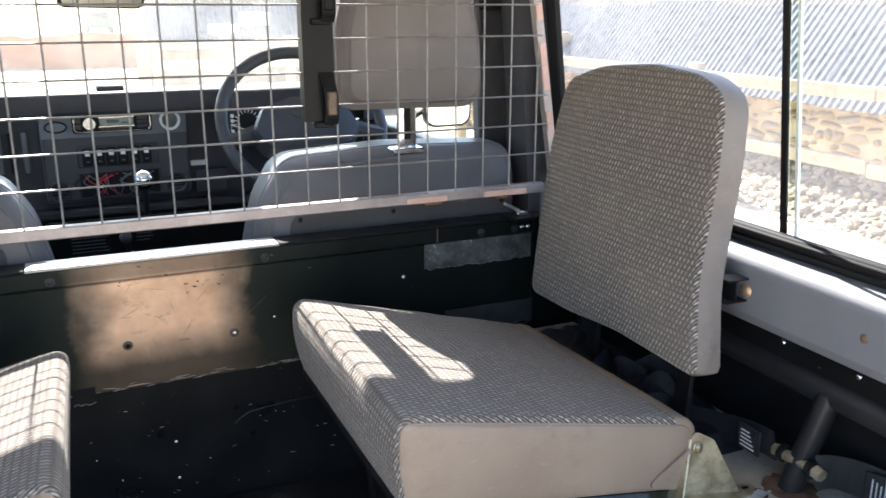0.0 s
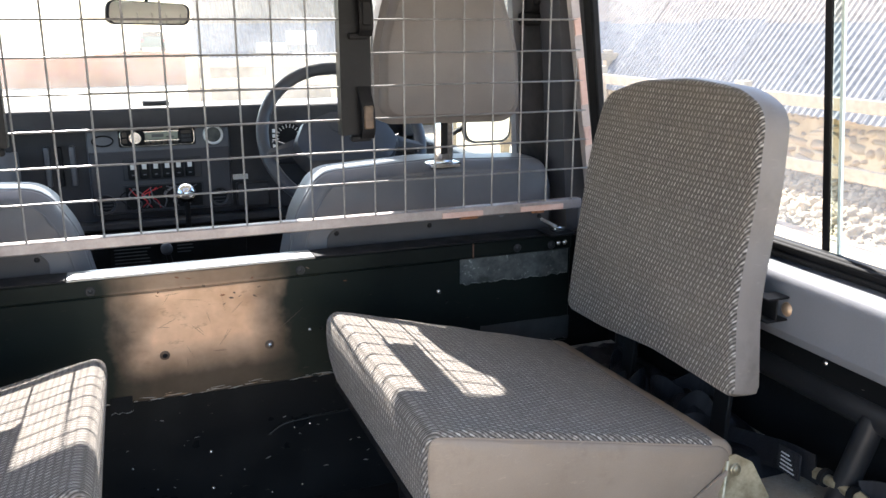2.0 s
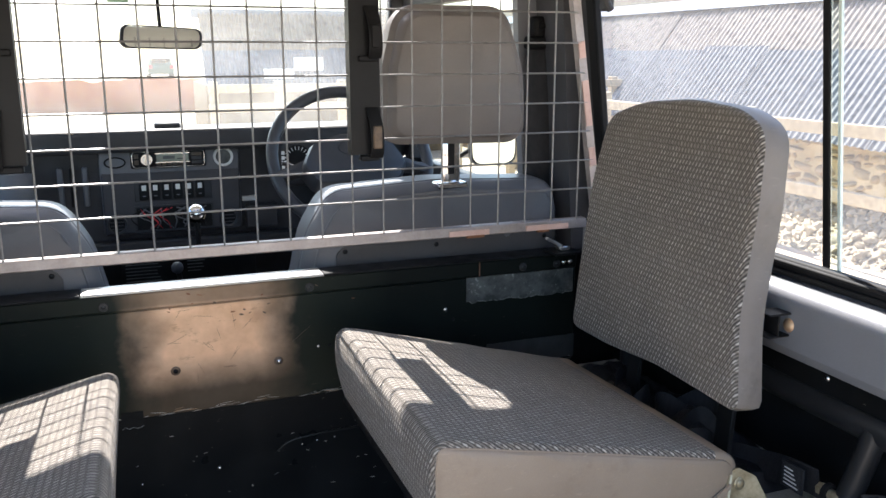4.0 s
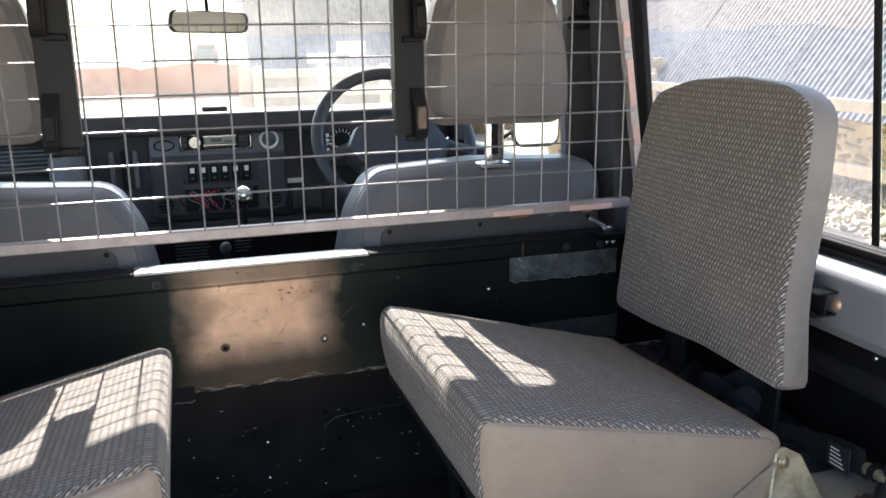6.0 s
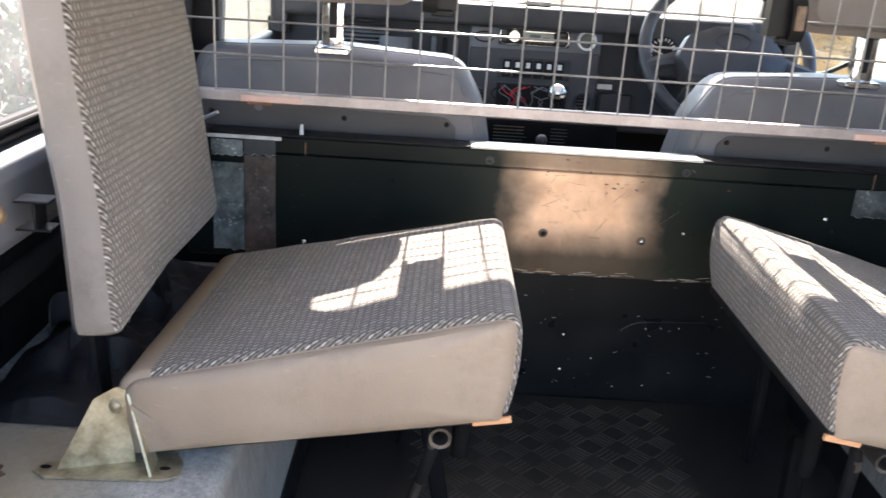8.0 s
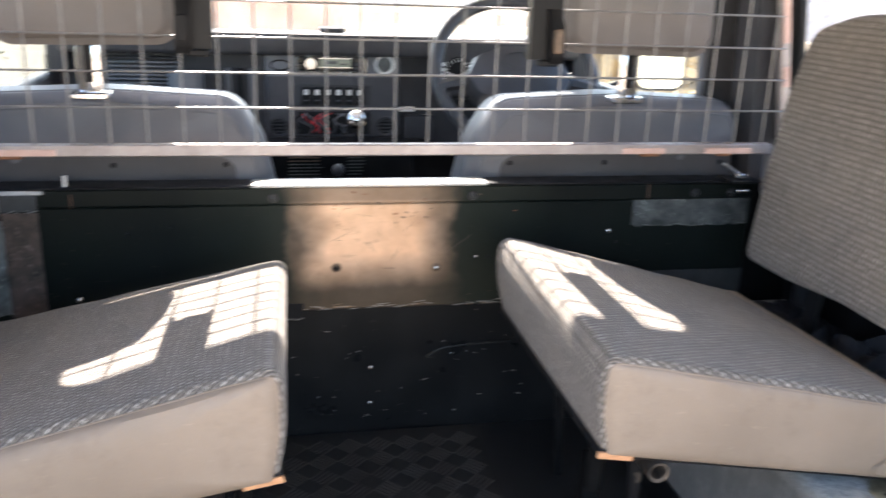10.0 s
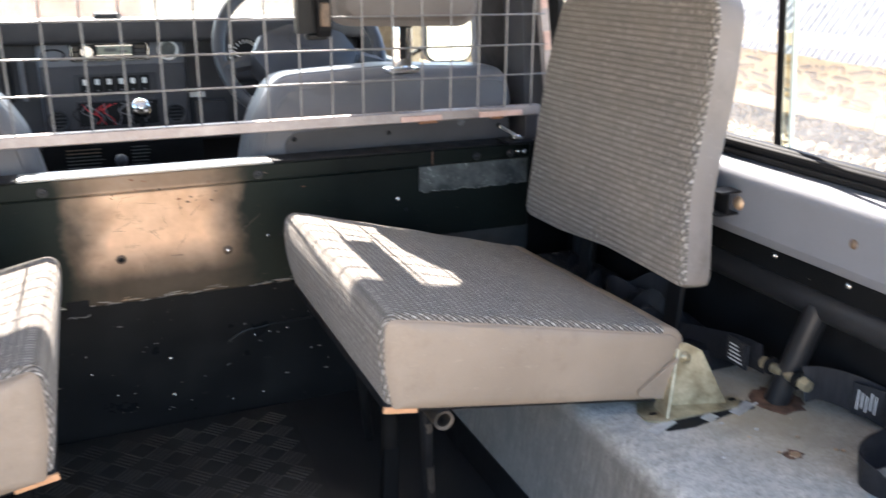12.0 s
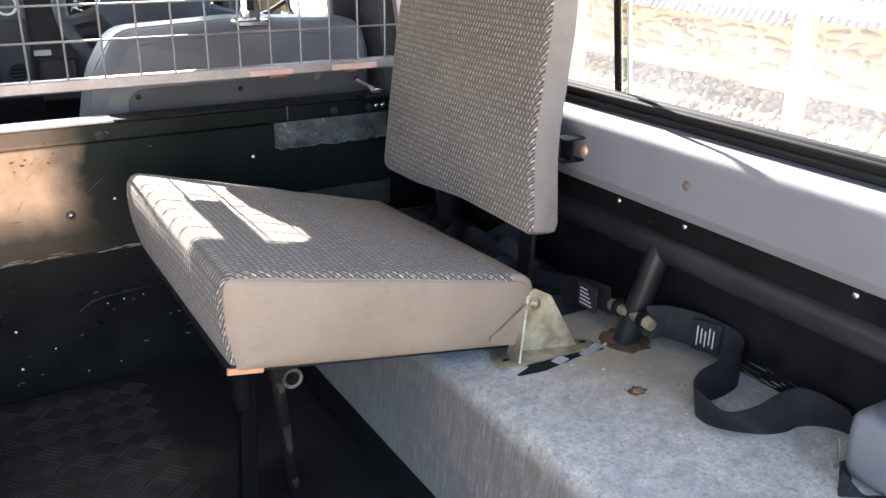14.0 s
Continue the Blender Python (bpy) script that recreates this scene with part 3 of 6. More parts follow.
def resample(outline, count):
    n = len(outline)
    seg = [(outline[(i + 1) % n] - outline[i]).length for i in range(n)]
    total = sum(seg)
    out, i, acc = [], 0, 0.0
    for k in range(count):
        want = total * k / count
        while acc + seg[i] < want:
            acc += seg[i]
            i += 1
        out.append(outline[i].lerp(outline[(i + 1) % n], (want - acc) / seg[i]))
    return out


def pad(outline, place, front, depth, edge, dome, mats, parent, names, seam=0.6, labels=("", ""), rot=0.0, bulge=0.002, crease=0.0):
    """An upholstered pad: outline in its plane, place(p, q, h) sets it in the world. The face (cloth) and the band with the back."""
    o = resample(outline, 144)
    cen = sum(o, Vector((0, 0))) / len(o)
    rings = []
    for s in (0.003, 0.2, 0.4, 0.58, 0.74, 0.87, 0.95):
        h = depth + dome * (1 - s ** 2.2)
        row = [cen + (p - cen) * s * 0.97 for p in o]
        rings.append([(p, h + crease * noise.noise((p.x * 16, p.y * 30, 4.0))) for p in row])
    for k in range(4):
        a = math.pi / 2 * k / 3 * seam
        rings.append([(p, depth - edge * (1 - math.cos(a)) * 1.0) for p in inset(o, edge * (1 - math.sin(a)))])
    face = [[place(p.x, p.y, h) for p, h in r] for r in rings]
    bm = bmesh.new()
    flat = [[p for p, h in r] for r in rings]
    def uvf(i, k):
        q = flat[i][k % 144]
        return (q.x * math.cos(rot) - q.y * math.sin(rot), q.x * math.sin(rot) + q.y * math.cos(rot))
    loft(bm, face, True, True, uvf)
    part(names[0], bm, mats[0], parent, labels[0])
    band = [rings[-1]]
    for k in range(1, 4):
        a = math.pi / 2 * (seam + (1 - seam) * k / 3)
        band.append([(p, depth - edge * (1 - math.cos(a))) for p in inset(o, edge * (1 - math.sin(a)))])
    for h, b in ((depth * 0.66, 1.0), (depth * 0.33, 1.0), (front + 0.008, 0.6)):
        band.append([(p, h) for p in inset(o, -bulge * b)])
    band.append([(p, front) for p in inset(o, 0.008)])
    band.append([(cen + (p - cen) * 0.5, front) for p in o])
    bm = loft(bmesh.new(), [[place(p.x, p.y, h) for p, h in r] for r in band], True, False)
    bm.verts.ensure_lookup_table()
    part(names[1], bm, mats[1], parent, labels[1])


def fastener(parent, at, r, material, name="rivet", normal=(0, -1, 0), washer=0.0, label=""):
    """A domed rivet or screw head on a face, as a part of what it holds."""
    bm = bmesh.new()
    q = Vector(normal).to_track_quat("Z", "Y").to_matrix().to_4x4()
    if washer:
        rod(bm, (0, 0, 0), (0, 0, 0.0015), washer, washer * 0.85, 14)
    bmesh.ops.create_uvsphere(bm, u_segments=10, v_segments=6, radius=r, matrix=Matrix.Diagonal((1, 1, 0.6, 1)))
    bmesh.ops.transform(bm, matrix=Matrix.Translation(at) @ q, verts=bm.verts)
    return part(name, bm, material, parent, label)


# ---- the vehicle's shell ----
FLOOR_END, WB_IN, WB_TOP, SIDE = -1.25, 0.50, 0.25, 0.86
floor = structure("floor", one(-0.86, 0.86, FLOOR_END, 0.03, -0.04, 0.0), M_FLOOR, "scratched black painted metal load floor", "floor")
mat_plate = part("tread_plate", one(-0.30, 0.21, FLOOR_END, -0.002, 0.0, 0.004), M_TREAD, floor, "dark worn tread plate")
bm = bmesh.new()
for i in range(9):
    for j in range(23):
        cx, cy = -0.262 + i * 0.0545, -0.05 - j * 0.051
        for k in range(5):
            d = (k - 2) * 0.0085
            ang = 45 if (i + j) % 2 else -45
            m = pose(cx, cy, 0.004, 0, 0, ang) @ pose(0, d, 0)
            box(bm, -0.019, 0.019, -0.0017, 0.0017, -0.001, 0.0016, m=m)
tagged(part("tread_bar", bm, M_TREAD_BAR, floor, "raised tread bars", False), kind="stuff")

wall_front = structure("wall_bulkhead", one(-0.86, 0.86, 0.010, 0.03, 0.0, 0.50), M_BLACK, "scratched black metal bulkhead behind the front seats", "bulkhead")
part("upper_panel", one(-0.72, 0.735, -0.03, 0.012, 0.277, 0.4765, 0.003), M_PANEL, wall_front, "scratched dark green panel with a warm tan middle")
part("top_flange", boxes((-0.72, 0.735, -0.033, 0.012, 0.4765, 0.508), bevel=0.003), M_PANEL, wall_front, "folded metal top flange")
# sun and shade coloured into the edge: pale middle, dark ends behind the seats
part("top_edge", one(-0.212, 0.205, -0.034, 0.02, 0.5078, 0.5115, 0.001), M_ALLOY, wall_front, "worn alloy edge, set pale where the sun strikes")
for x0, x1 in ((-0.72, -0.213), (0.206, 0.735)):
    part("top_edge", one(x0, x1, -0.034, 0.02, 0.5078, 0.5112, 0.001), M_BLACK_METAL, wall_front, "edge set dark where the front seats shade it")
for x in (-0.177, 0.177, 0.612, 0.688):
    fastener(wall_front, (x, -0.0335, 0.489), 0.0048, M_TUBE, "screw", washer=0.0085)
for x in (0.705, 0.719):
    fastener(wall_front, (x, -0.0335, 0.491), 0.0055, M_CHROME, "bolt")
for x, z in ((0.446, 0.416), (0.462, 0.394), (0.19, 0.372), (0.212, 0.372), (-0.35, 0.44), (-0.42, 0.43), (0.475, 0.33)):
    fastener(wall_front, (x, -0.0302, z), 0.0035 if x != 0.446 else 0.005, M_STEEL if x in (0.446, 0.19) else M_BLACK_METAL)
for x, z in ((-0.068, 0.358), (0.115, 0.353)):
    # brown disc paints the dark ring of shade in the dent
    bm = bmesh.new()
    bmesh.ops.create_cone(bm, cap_ends=True, segments=20, radius1=0.009, radius2=0.005, depth=0.003, matrix=pose(x, -0.0312, z, 90))
    part("dimple", bm, M_BROWN, wall_front, "screw dent, its shade set as a brown disc")
    fastener(wall_front, (x, -0.0328, z), 0.0045, M_BLACK_METAL if x < 0 else M_STEEL, "screw")
for x, z in ((0.0, 0.138), (0.0, 0.062), (0.16, 0.16), (0.19, 0.163), (0.225, 0.165), (-0.14, 0.13), (0.11, 0.03), (0.17, 0.035), (0.06, 0.09), (-0.1, 0.08)):
    fastener(wall_front, (x, 0.0098, z), 0.0042 if x == 0.0 else 0.002, M_STEEL)
bm = pipe(bmesh.new(), curve([(0.11, 0.0095, 0.155), (0.14, 0.0090, 0.172), (0.2, 0.0090, 0.178), (0.28, 0.0090, 0.18)], 6), 0.0024, 8)
part("pressed_bead", bm, M_BLACK, wall_front)
def sliver(x, y, z, w, h, turn_, material, name):
    """A thin pointed mark on the bulkhead."""
    m = Matrix.Translation((x, y, z)) @ Matrix.Rotation(turn_, 4, "Y")
    bm = prism(bmesh.new(), [(-w / 2, 0), (-w / 6, -h / 2), (w / 3, -h / 3), (w / 2, 0), (w / 5, h / 2), (-w / 4, h / 3)], "y", -0.0004, 0.0004)
    bmesh.ops.transform(bm, matrix=m, verts=bm.verts)
    part(name, bm, material, wall_front, "", False)


rng = random.Random(4)
for i in range(52):
    x = rng.uniform(-0.2, 0.26)
    sliver(x, -0.0302, 0.2778 + abs(rng.gauss(0, 0.004)), rng.uniform(0.004, 0.030), rng.uniform(0.0003, 0.0011), rng.uniform(-0.14, 0.14), M_ALLOY if i % 5 else M_BRASS, "paint_chip")
for i in range(26):
    sliver(rng.uniform(-0.25, 0.33), 0.0098, rng.uniform(0.03, 0.24), rng.uniform(0.002, 0.011), rng.uniform(0.0006, 0.0013), rng.uniform(-0.5, 0.5), M_ALLOY, "paint_chip")
for i in range(18):
    x, z = rng.gauss(0.015, 0.065), rng.uniform(0.32, 0.47)
    sliver(x, -0.0302, z, rng.uniform(0.010, 0.055), rng.uniform(0.0003, 0.0007), rng.choice((0.1, -0.2, 0.8, -0.7, 1.3)) + rng.gauss(0, 0.25), M_BROWN, "scratch")
for i in range(16):
    x, z = rng.gauss(0.03, 0.07), rng.uniform(0.44, 0.505)
    sliver(x, -0.0302 if z < 0.476 else -0.0332, z, rng.uniform(0.003, 0.010), rng.uniform(0.0015, 0.004), rng.uniform(-0.6, 0.6), M_RUST if i % 2 else M_BROWN, "rust_spot")


for z0, z1 in ((0.478, 0.507), (0.4765, 0.4785)):
    part("rust_streak", one(0.5155, 0.5182, -0.0342, -0.0328, z0, z1, 0.0003), M_RUST_DARK, wall_front, "thin brown rust streak", False)


part("rust_streak", one(-0.5062, -0.5038, -0.0342, -0.0328, 0.476, 0.500, 0.0003), M_RUST_DARK, wall_front, "thin brown rust streak", False)
part("stud", rod(bmesh.new(), (-0.5145, -0.020, 0.511), (-0.5145, -0.020, 0.529), 0.0035, 0.003, 10), M_WHITE, wall_front, "short pale stud on the flange")
fastener(wall_front, (-0.507, -0.0302, 0.313), 0.005, M_STEEL)
part("foil_edge", one(-0.70, -0.548, -0.0345, -0.0325, 0.500, 0.5068, 0.0006), M_FOIL, wall_front, "bright torn foil edge", False)


def tape(x0, x1, z0, z1, material, label, y=-0.0305, seed=1):
    """A torn strip stuck to the bulkhead."""
    r = random.Random(seed)
    n = max(4, int((x1 - x0) / 0.006))
    xs = [x0 + (x1 - x0) * i / n for i in range(n + 1)]
    low = [(x, z0 + r.uniform(-0.0025, 0.0025)) for x in xs]
    high = [(x, z1 + r.uniform(-0.0006, 0.0006)) for x in reversed(xs)]
    bm = prism(bmesh.new(), low + high, "y", y, y - 0.0012)
    strip = tagged(part("tape_strip", bm, material, None, "", False), label, "tape")
    for (xa, za), (xb, zb) in zip(low, low[1:]):
        if r.random() < 0.45:
            lift = 0.0012 * r.random()
            part("torn_edge", prism(bmesh.new(), [(xa, za), (xb, zb), (xb, zb + 0.0007), (xa, za + 0.0007 + lift)], "y", y - 0.0011, y - 0.0016), M_TAPE_EDGE, strip, "pale torn edge", False)
    return strip


tape(0.49, 0.728, 0.425, 0.4765, M_TAPE_WORN, "torn strip of dull grey tape on the bulkhead", seed=2)
tape(0.535, 0.735, 0.283, 0.333, M_TAPE_DARK, "dark grey strip stuck low on the bulkhead", seed=3)
tape(-0.672, -0.616, 0.29, 0.455, M_TAPE_SMEAR, "wide smeared grey tape strip on the bulkhead", seed=5)
tape(-0.614, -0.558, 0.285, 0.470, M_TAPE_RUSTY, "rusty brown scratched tape strip on the bulkhead", -0.0342, seed=6)
tape(-0.614, -0.558, 0.472, 0.500, M_TAPE_DARK, "short grey scrap of tape above the rusty strip", -0.0342, seed=9)
tape(-0.672, -0.616, 0.47, 0.498, M_TAPE_SMEAR, "short scrap of grey tape on the flange", -0.0342, seed=7)
tape(-0.165, -0.128, 0.262, 0.292, M_RUBBER, "small dark scrap of tape on the fold", -0.0308, seed=8)


def side_wall(s):
    """One side of the load space: outer skin, wheel box, capping, window and tube. s: 1 driver's side, -1 the other."""
    tag = "right" if s > 0 else "left"
    def X(a, b):
        return (a, b) if s > 0 else (-b, -a)
    skin = boxes((*X(SIDE, 0.89), FLOOR_END, 0.03, 0.0, 0.56))
    wall = structure("wall_" + tag, skin, M_BLACK_METAL, "black painted inner body side", "wall")
    bm = bmesh.new()
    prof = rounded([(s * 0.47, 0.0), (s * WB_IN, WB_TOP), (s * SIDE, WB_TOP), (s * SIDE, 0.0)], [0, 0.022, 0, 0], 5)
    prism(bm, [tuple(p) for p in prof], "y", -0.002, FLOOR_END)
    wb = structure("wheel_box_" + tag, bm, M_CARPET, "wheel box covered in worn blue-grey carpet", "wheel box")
    kick = prism(bmesh.new(), [(s * 0.466, 0.0), (s * 0.4735, 0.052), (s * 0.482, 0.052), (s * 0.482, 0.0)], "y", -0.004, FLOOR_END)
    part("kick_strip", kick, M_BLACK_METAL, wb, "black strip along the foot of the wheel box", False)
    part("flange", one(*X(0.80, SIDE), FLOOR_END, -0.04, 0.425, 0.478, 0.004), M_BLACK, wall, "black flange under the capping")
    for y in (-0.30, -0.43, -0.65, -0.783, -1.045):
        fastener(wall, (s * 0.8, y, 0.452), 0.005, M_STEEL, normal=(-s, 0, 0))
    prof = [(0.768, 0.474), (0.759, 0.49), (0.7592, 0.505), (0.7597, 0.540), (0.760, 0.557), (0.770, 0.574), (0.80, 0.580), (0.822, 0.581), (0.822, 0.474)]
    prof = rounded([(s * a, b) for a, b in prof], [0.004, 0.008, 0, 0, 0.014, 0.016, 0.004, 0.002, 0.002], 5)
    bm = prism(bmesh.new(), [tuple(p) for p in prof], "y", -0.01, FLOOR_END)
    cap = structure("capping_" + tag, bm, M_CAPPING, "grey vinyl capping under the side window", "trim")
    # upper side, leaning inwards, with the window's opening
    lean = Matrix.Translation((s * 0.80, 0, 0.58)) @ Matrix.Rotation(-s * radians(7.0), 4, "Y")
    def up(*rows, bevel=0.0):
        bm = boxes(*[((a, b) if s > 0 else (-b, -a)) + tuple(r) for (a, b, *r) in rows], bevel=bevel)
        bmesh.ops.transform(bm, matrix=lean, verts=bm.verts)
        return bm
    structure("pillar_" + tag, up((0.0, 0.017, -0.010, 0.03, 0.0, 0.56)), M_TRIM, "dark grey trimmed body pillar", "pillar")
    structure("wall_upper_" + tag, up((0.0, 0.02, FLOOR_END, -1.19, 0.0, 0.56), (0.0, 0.02, -1.19, -0.010, 0.465, 0.56)), M_LINING, "pale lining above the side window", "wall")
    win = thing("window_" + tag, "sliding side window in a black rubber frame", "window", "", (s * 0.8, -0.6, 0.6), "structure")
    part("window_frame", up((-0.004, 0.012, -1.19, -0.010, 0.0, 0.030), (0.012, 0.024, -1.19, -0.010, 0.0, 0.012), (-0.002, 0.016, -0.043, -0.010, 0.03, 0.445), (0.0, 0.03, -1.19, -1.17, 0.03, 0.445), (0.0, 0.022, -1.19, -0.010, 0.445, 0.465), bevel=0.004), M_RUBBER, win)
    part("channel", up((-0.008, 0.0, -1.19, -0.010, 0.008, 0.014), (-0.008, 0.0, -1.19, -0.010, 0.021, 0.027), bevel=0.002), M_RUBBER, win)
    part("divider", up((0.008, 0.013, -0.628, -0.614, 0.028, 0.45), bevel=0.002), M_RUBBER, win, "black window divider")
    a = part("pane", up((0.018, 0.021, -0.62, -0.005, 0.011, 0.45)), M_GLASS_SIDE, win)
    b = part("pane", up((0.008, 0.011, -1.18, -0.6490, 0.028, 0.45)), M_GLASS_SIDE, win)
    edge = part("pane_edge", up((0.0072, 0.0118, -0.6486, -0.6440, 0.028, 0.45)), M_EDGE_PALE, win, "pale ground edge of the sliding pane")
    lap = part("pane_lap", up((0.0085, 0.0105, -0.6436, -0.6290, 0.028, 0.45)), M_GLASS_EDGE, win, "green-tinted overlap of the two panes")
    a.visible_shadow = b.visible_shadow = lap.visible_shadow = edge.visible_shadow = False
    # tube along the side and its post
    rail = thing("hoop_tube", "matt black steel tube along the body side", "tube", "side tubes", (s * 0.80, -0.7, 0.25))
    bm = pipe(bmesh.new(), [(s * 0.815, y, 0.407) for y in (-0.12, -0.4, -0.8, -1.24)], 0.024, 16)
    part("long_tube", bm, M_TUBE, rail)
    bm = pipe(bmesh.new(), [(s * 0.779, -0.712, WB_TOP), (s * 0.807, -0.738, 0.406)], 0.0175, 16)
    part("post", bm, M_TUBE, rail)
    bm = pipe(bmesh.new(), [(s * 0.815, -0.14, 0.407), (s * 0.815, -0.13, 0.32), (s * 0.815, -0.13, WB_TOP)], 0.024, 16)
    part("post", bm, M_TUBE, rail)
    bm = bmesh.new()
    ragged = random.Random(8)
    ring = [(0.038 + ragged.uniform(-0.004, 0.005), 2 * math.pi * k / 28) for k in range(28)]
    prism(bm, [(s * 0.779 + r * math.cos(a), -0.712 + r * math.sin(a)) for r, a in ring], "z", WB_TOP - 0.001, WB_TOP + 0.0016)
    part("rusty_foot", bm, M_RUST_DARK, rail, "rusted foot of the post")
    for dy, dx in ((-0.045, 0.0), (0.04, -0.002)):
        y0 = -0.72
        bm = rod(bmesh.new(), (s * (0.779 + dx), y0, 0.30), (s * (0.779 + dx), y0 + dy, 0.298), 0.008, None, 12)
        rod(bm, (s * (0.779 + dx), y0 + dy * 0.72, 0.30), (s * (0.779 + dx), y0 + dy, 0.298), 0.0105, 0.0095, 6)
        part("anchor_bolt", bm, M_ZINC, rail, "zinc-plated anchor bolt")
        part("washer", rod(bmesh.new(), (s * (0.779 + dx), y0 + dy * 0.5, 0.30), (s * (0.779 + dx), y0 + dy * 0.68, 0.30), 0.0135, None, 16), M_RUBBER, rail, "black rubber washer")
    return cap


for side in (1, -1):
    cap = side_wall(side)
    for y, mat_, r in ((-0.609, M_BRASS, 0.011), (-0.815, M_BROWN, 0.007), (-0.25, M_BRASS, 0.011)):
        fastener(cap, (side * 0.761, y, 0.524), r, mat_, "plug", (-side, 0, 0), r * 1.2, "brown plug")

# roof with an open sunroof above the front seats, and the plain rear corners
ROOF = 1.12
outer = rounded([(-0.752, FLOOR_END), (0.752, FLOOR_END), (0.752, 1.06), (-0.752, 1.06)], 0.004, 6)
# unseen opening, outlined to shape the sun patches on the side seats
hole = rounded([(-0.418, -0.012), (0.356, -0.012), (0.408, 0.515), (-0.418, 0.515)], [0.05, 0.05, 0.03, 0.03], 6)
rings = [[Vector((p.x, p.y, z)) for p in o] for o, z in ((outer, ROOF), (outer, ROOF + 0.03), (hole, ROOF + 0.03), (hole, ROOF), (outer, ROOF))]
bm = loft(bmesh.new(), rings, True, False)
bmesh.ops.remove_doubles(bm, verts=bm.verts, dist=0.0001)
# unseen bars, added only to block sun from the floor
structure("roof_bar", boxes((-0.150, 0.166, -0.012, 0.36, ROOF + 0.002, ROOF + 0.028), (-0.420, 0.410, 0.36, 0.463, ROOF + 0.002, ROOF + 0.028)), M_LINING, "added pale bars across the sunroof that keep sun off the floor", "roof")
structure("roof", bm, M_LINING, "pale roof lining with an open sunroof above the front seats", "roof", False)
structure("wall_rear", boxes((0.74, 0.89, FLOOR_END - 0.03, FLOOR_END, -0.04, ROOF + 0.03), (-0.89, -0.74, FLOOR_END - 0.03, FLOOR_END, -0.04, ROOF + 0.03), (-0.74, 0.74, FLOOR_END - 0.03, FLOOR_END, 1.06, ROOF + 0.03)), M_BODY, "painted body round the rear doorway", "wall")

# ---- the cab's shell ----
for s in (1, -1):
    tag = "right" if s > 0 else "left"
    def X(a, b, s=s):
        return (a, b) if s > 0 else (-b, -a)
    dr = structure("door_" + tag, boxes((*X(0.74, 0.79), 0.10, 1.05, -0.15, 0.585), (*X(0.748, 0.79), 0.18, 0.205, 0.585, 1.06), (*X(0.70, 0.75), 0.10, 1.05, 1.04, 1.10), (*X(0.71, 0.76), 0.98, 1.05, 0.585, 1.06), bevel=0.006), M_PLASTIC, "black trimmed front door with its window", "door")
    g = part("pane", one(*X(0.741, 0.745), 0.19, 0.99, 0.58, 1.05), M_GLASS, dr)
    g.visible_shadow = False
    # cab pillar with the belt
    bm = bmesh.new()
    prism(bm, [tuple(p) for p in rounded([(s * 0.704, 0.50), (s * 0.79, 0.50), (s * 0.76, ROOF), (s * 0.670, ROOF)], 0)], "y", 0.15, 0.175)
    pil = structure("pillar_cab_" + tag, bm, M_CAPPING, "grey cab pillar behind the door", "pillar")
    part("lower_trim", one(*X(0.698, 0.765), 0.143, 0.149, 0.50, 0.915, 0.002), M_TRIM, pil, "dark grey lower trim")
    bm = prism(bmesh.new(), [(s * 0.757, 0.50), (s * 0.81, 0.50), (s * 0.78, ROOF), (s * 0.712, ROOF)], "y", 0.03, 0.15)
    structure("pillar_trim_" + tag, bm, M_TRIM, "dark grey trim between the two pillars", "trim")
    belt = thing("seat_belt", "black seat belt on the cab pillar", "seat belt", "front belts", (s * 0.735, 0.14, 0.94))
    bm = bmesh.new()
    pts = curve([(s * 0.716, 0.122, 0.93), (s * 0.715, 0.118, 0.85), (s * 0.717, 0.120, 0.74), (s * 0.722, 0.128, 0.60), (s * 0.728, 0.14, 0.5)], 6)
    ribbon(bm, pts, [Vector((0.052, -0.012, 0))] * len(pts), 0.003)
    part("webbing", bm, M_WEBBING, belt)
    bm = boxes((s * 0.717 - 0.028, s * 0.717 + 0.028, 0.112, 0.15, 0.915, 0.945), (s * 0.717 - 0.018, s * 0.717 + 0.018, 0.115, 0.15, 0.94, 0.985), bevel=0.010, seg=3)
    part("guide", bm, M_RUBBER, belt)
    fastener(belt, (s * 0.717, 0.114, 0.964), 0.009, M_BLACK_METAL, "bolt")

structure("floor_cab", one(-0.79, 0.79, 0.03, 1.15, -0.20, -0.15), M_CARPET_DARK, "dark footwell floor", "floor")
structure("wall_footwell", one(-0.79, 0.79, 1.10, 1.15, -0.15, 0.62), M_BLACK_METAL, "black front bulkhead of the cab", "wall")
structure("seat_box", boxes((-0.72, 0.72, 0.03, 0.55, -0.15, 0.26), (-0.15, 0.15, 0.05, 0.47, 0.26, 0.385), bevel=0.01), M_BLACK_METAL, "black seat box and locker between the front seats", "seat box")
scr = thing("windscreen", "flat windscreen in a black frame", "windscreen", "", (0, 1.07, 0.69), "structure")
bm = bmesh.new()
tilt = Matrix.Translation((0, 1.08, 0.68)) @ Matrix.Rotation(radians(9), 4, "X")
for r in ((-0.74, 0.74, -0.02, 0.03, -0.03, 0.012), (-0.74, 0.74, -0.02, 0.03, 0.445, 0.50), (-0.74, -0.66, -0.02, 0.03, 0.015, 0.445), (0.66, 0.74, -0.02, 0.03, 0.015, 0.445)):
    box(bm, *r, bevel=0.006, m=tilt)
part("window_frame", bm, M_PLASTIC, scr)
p = part("pane", one(-0.67, 0.67, 0.0, 0.004, 0.01, 0.45, m=tilt), M_GLASS_DUSTY_VEIL, scr)
p.visible_shadow = False
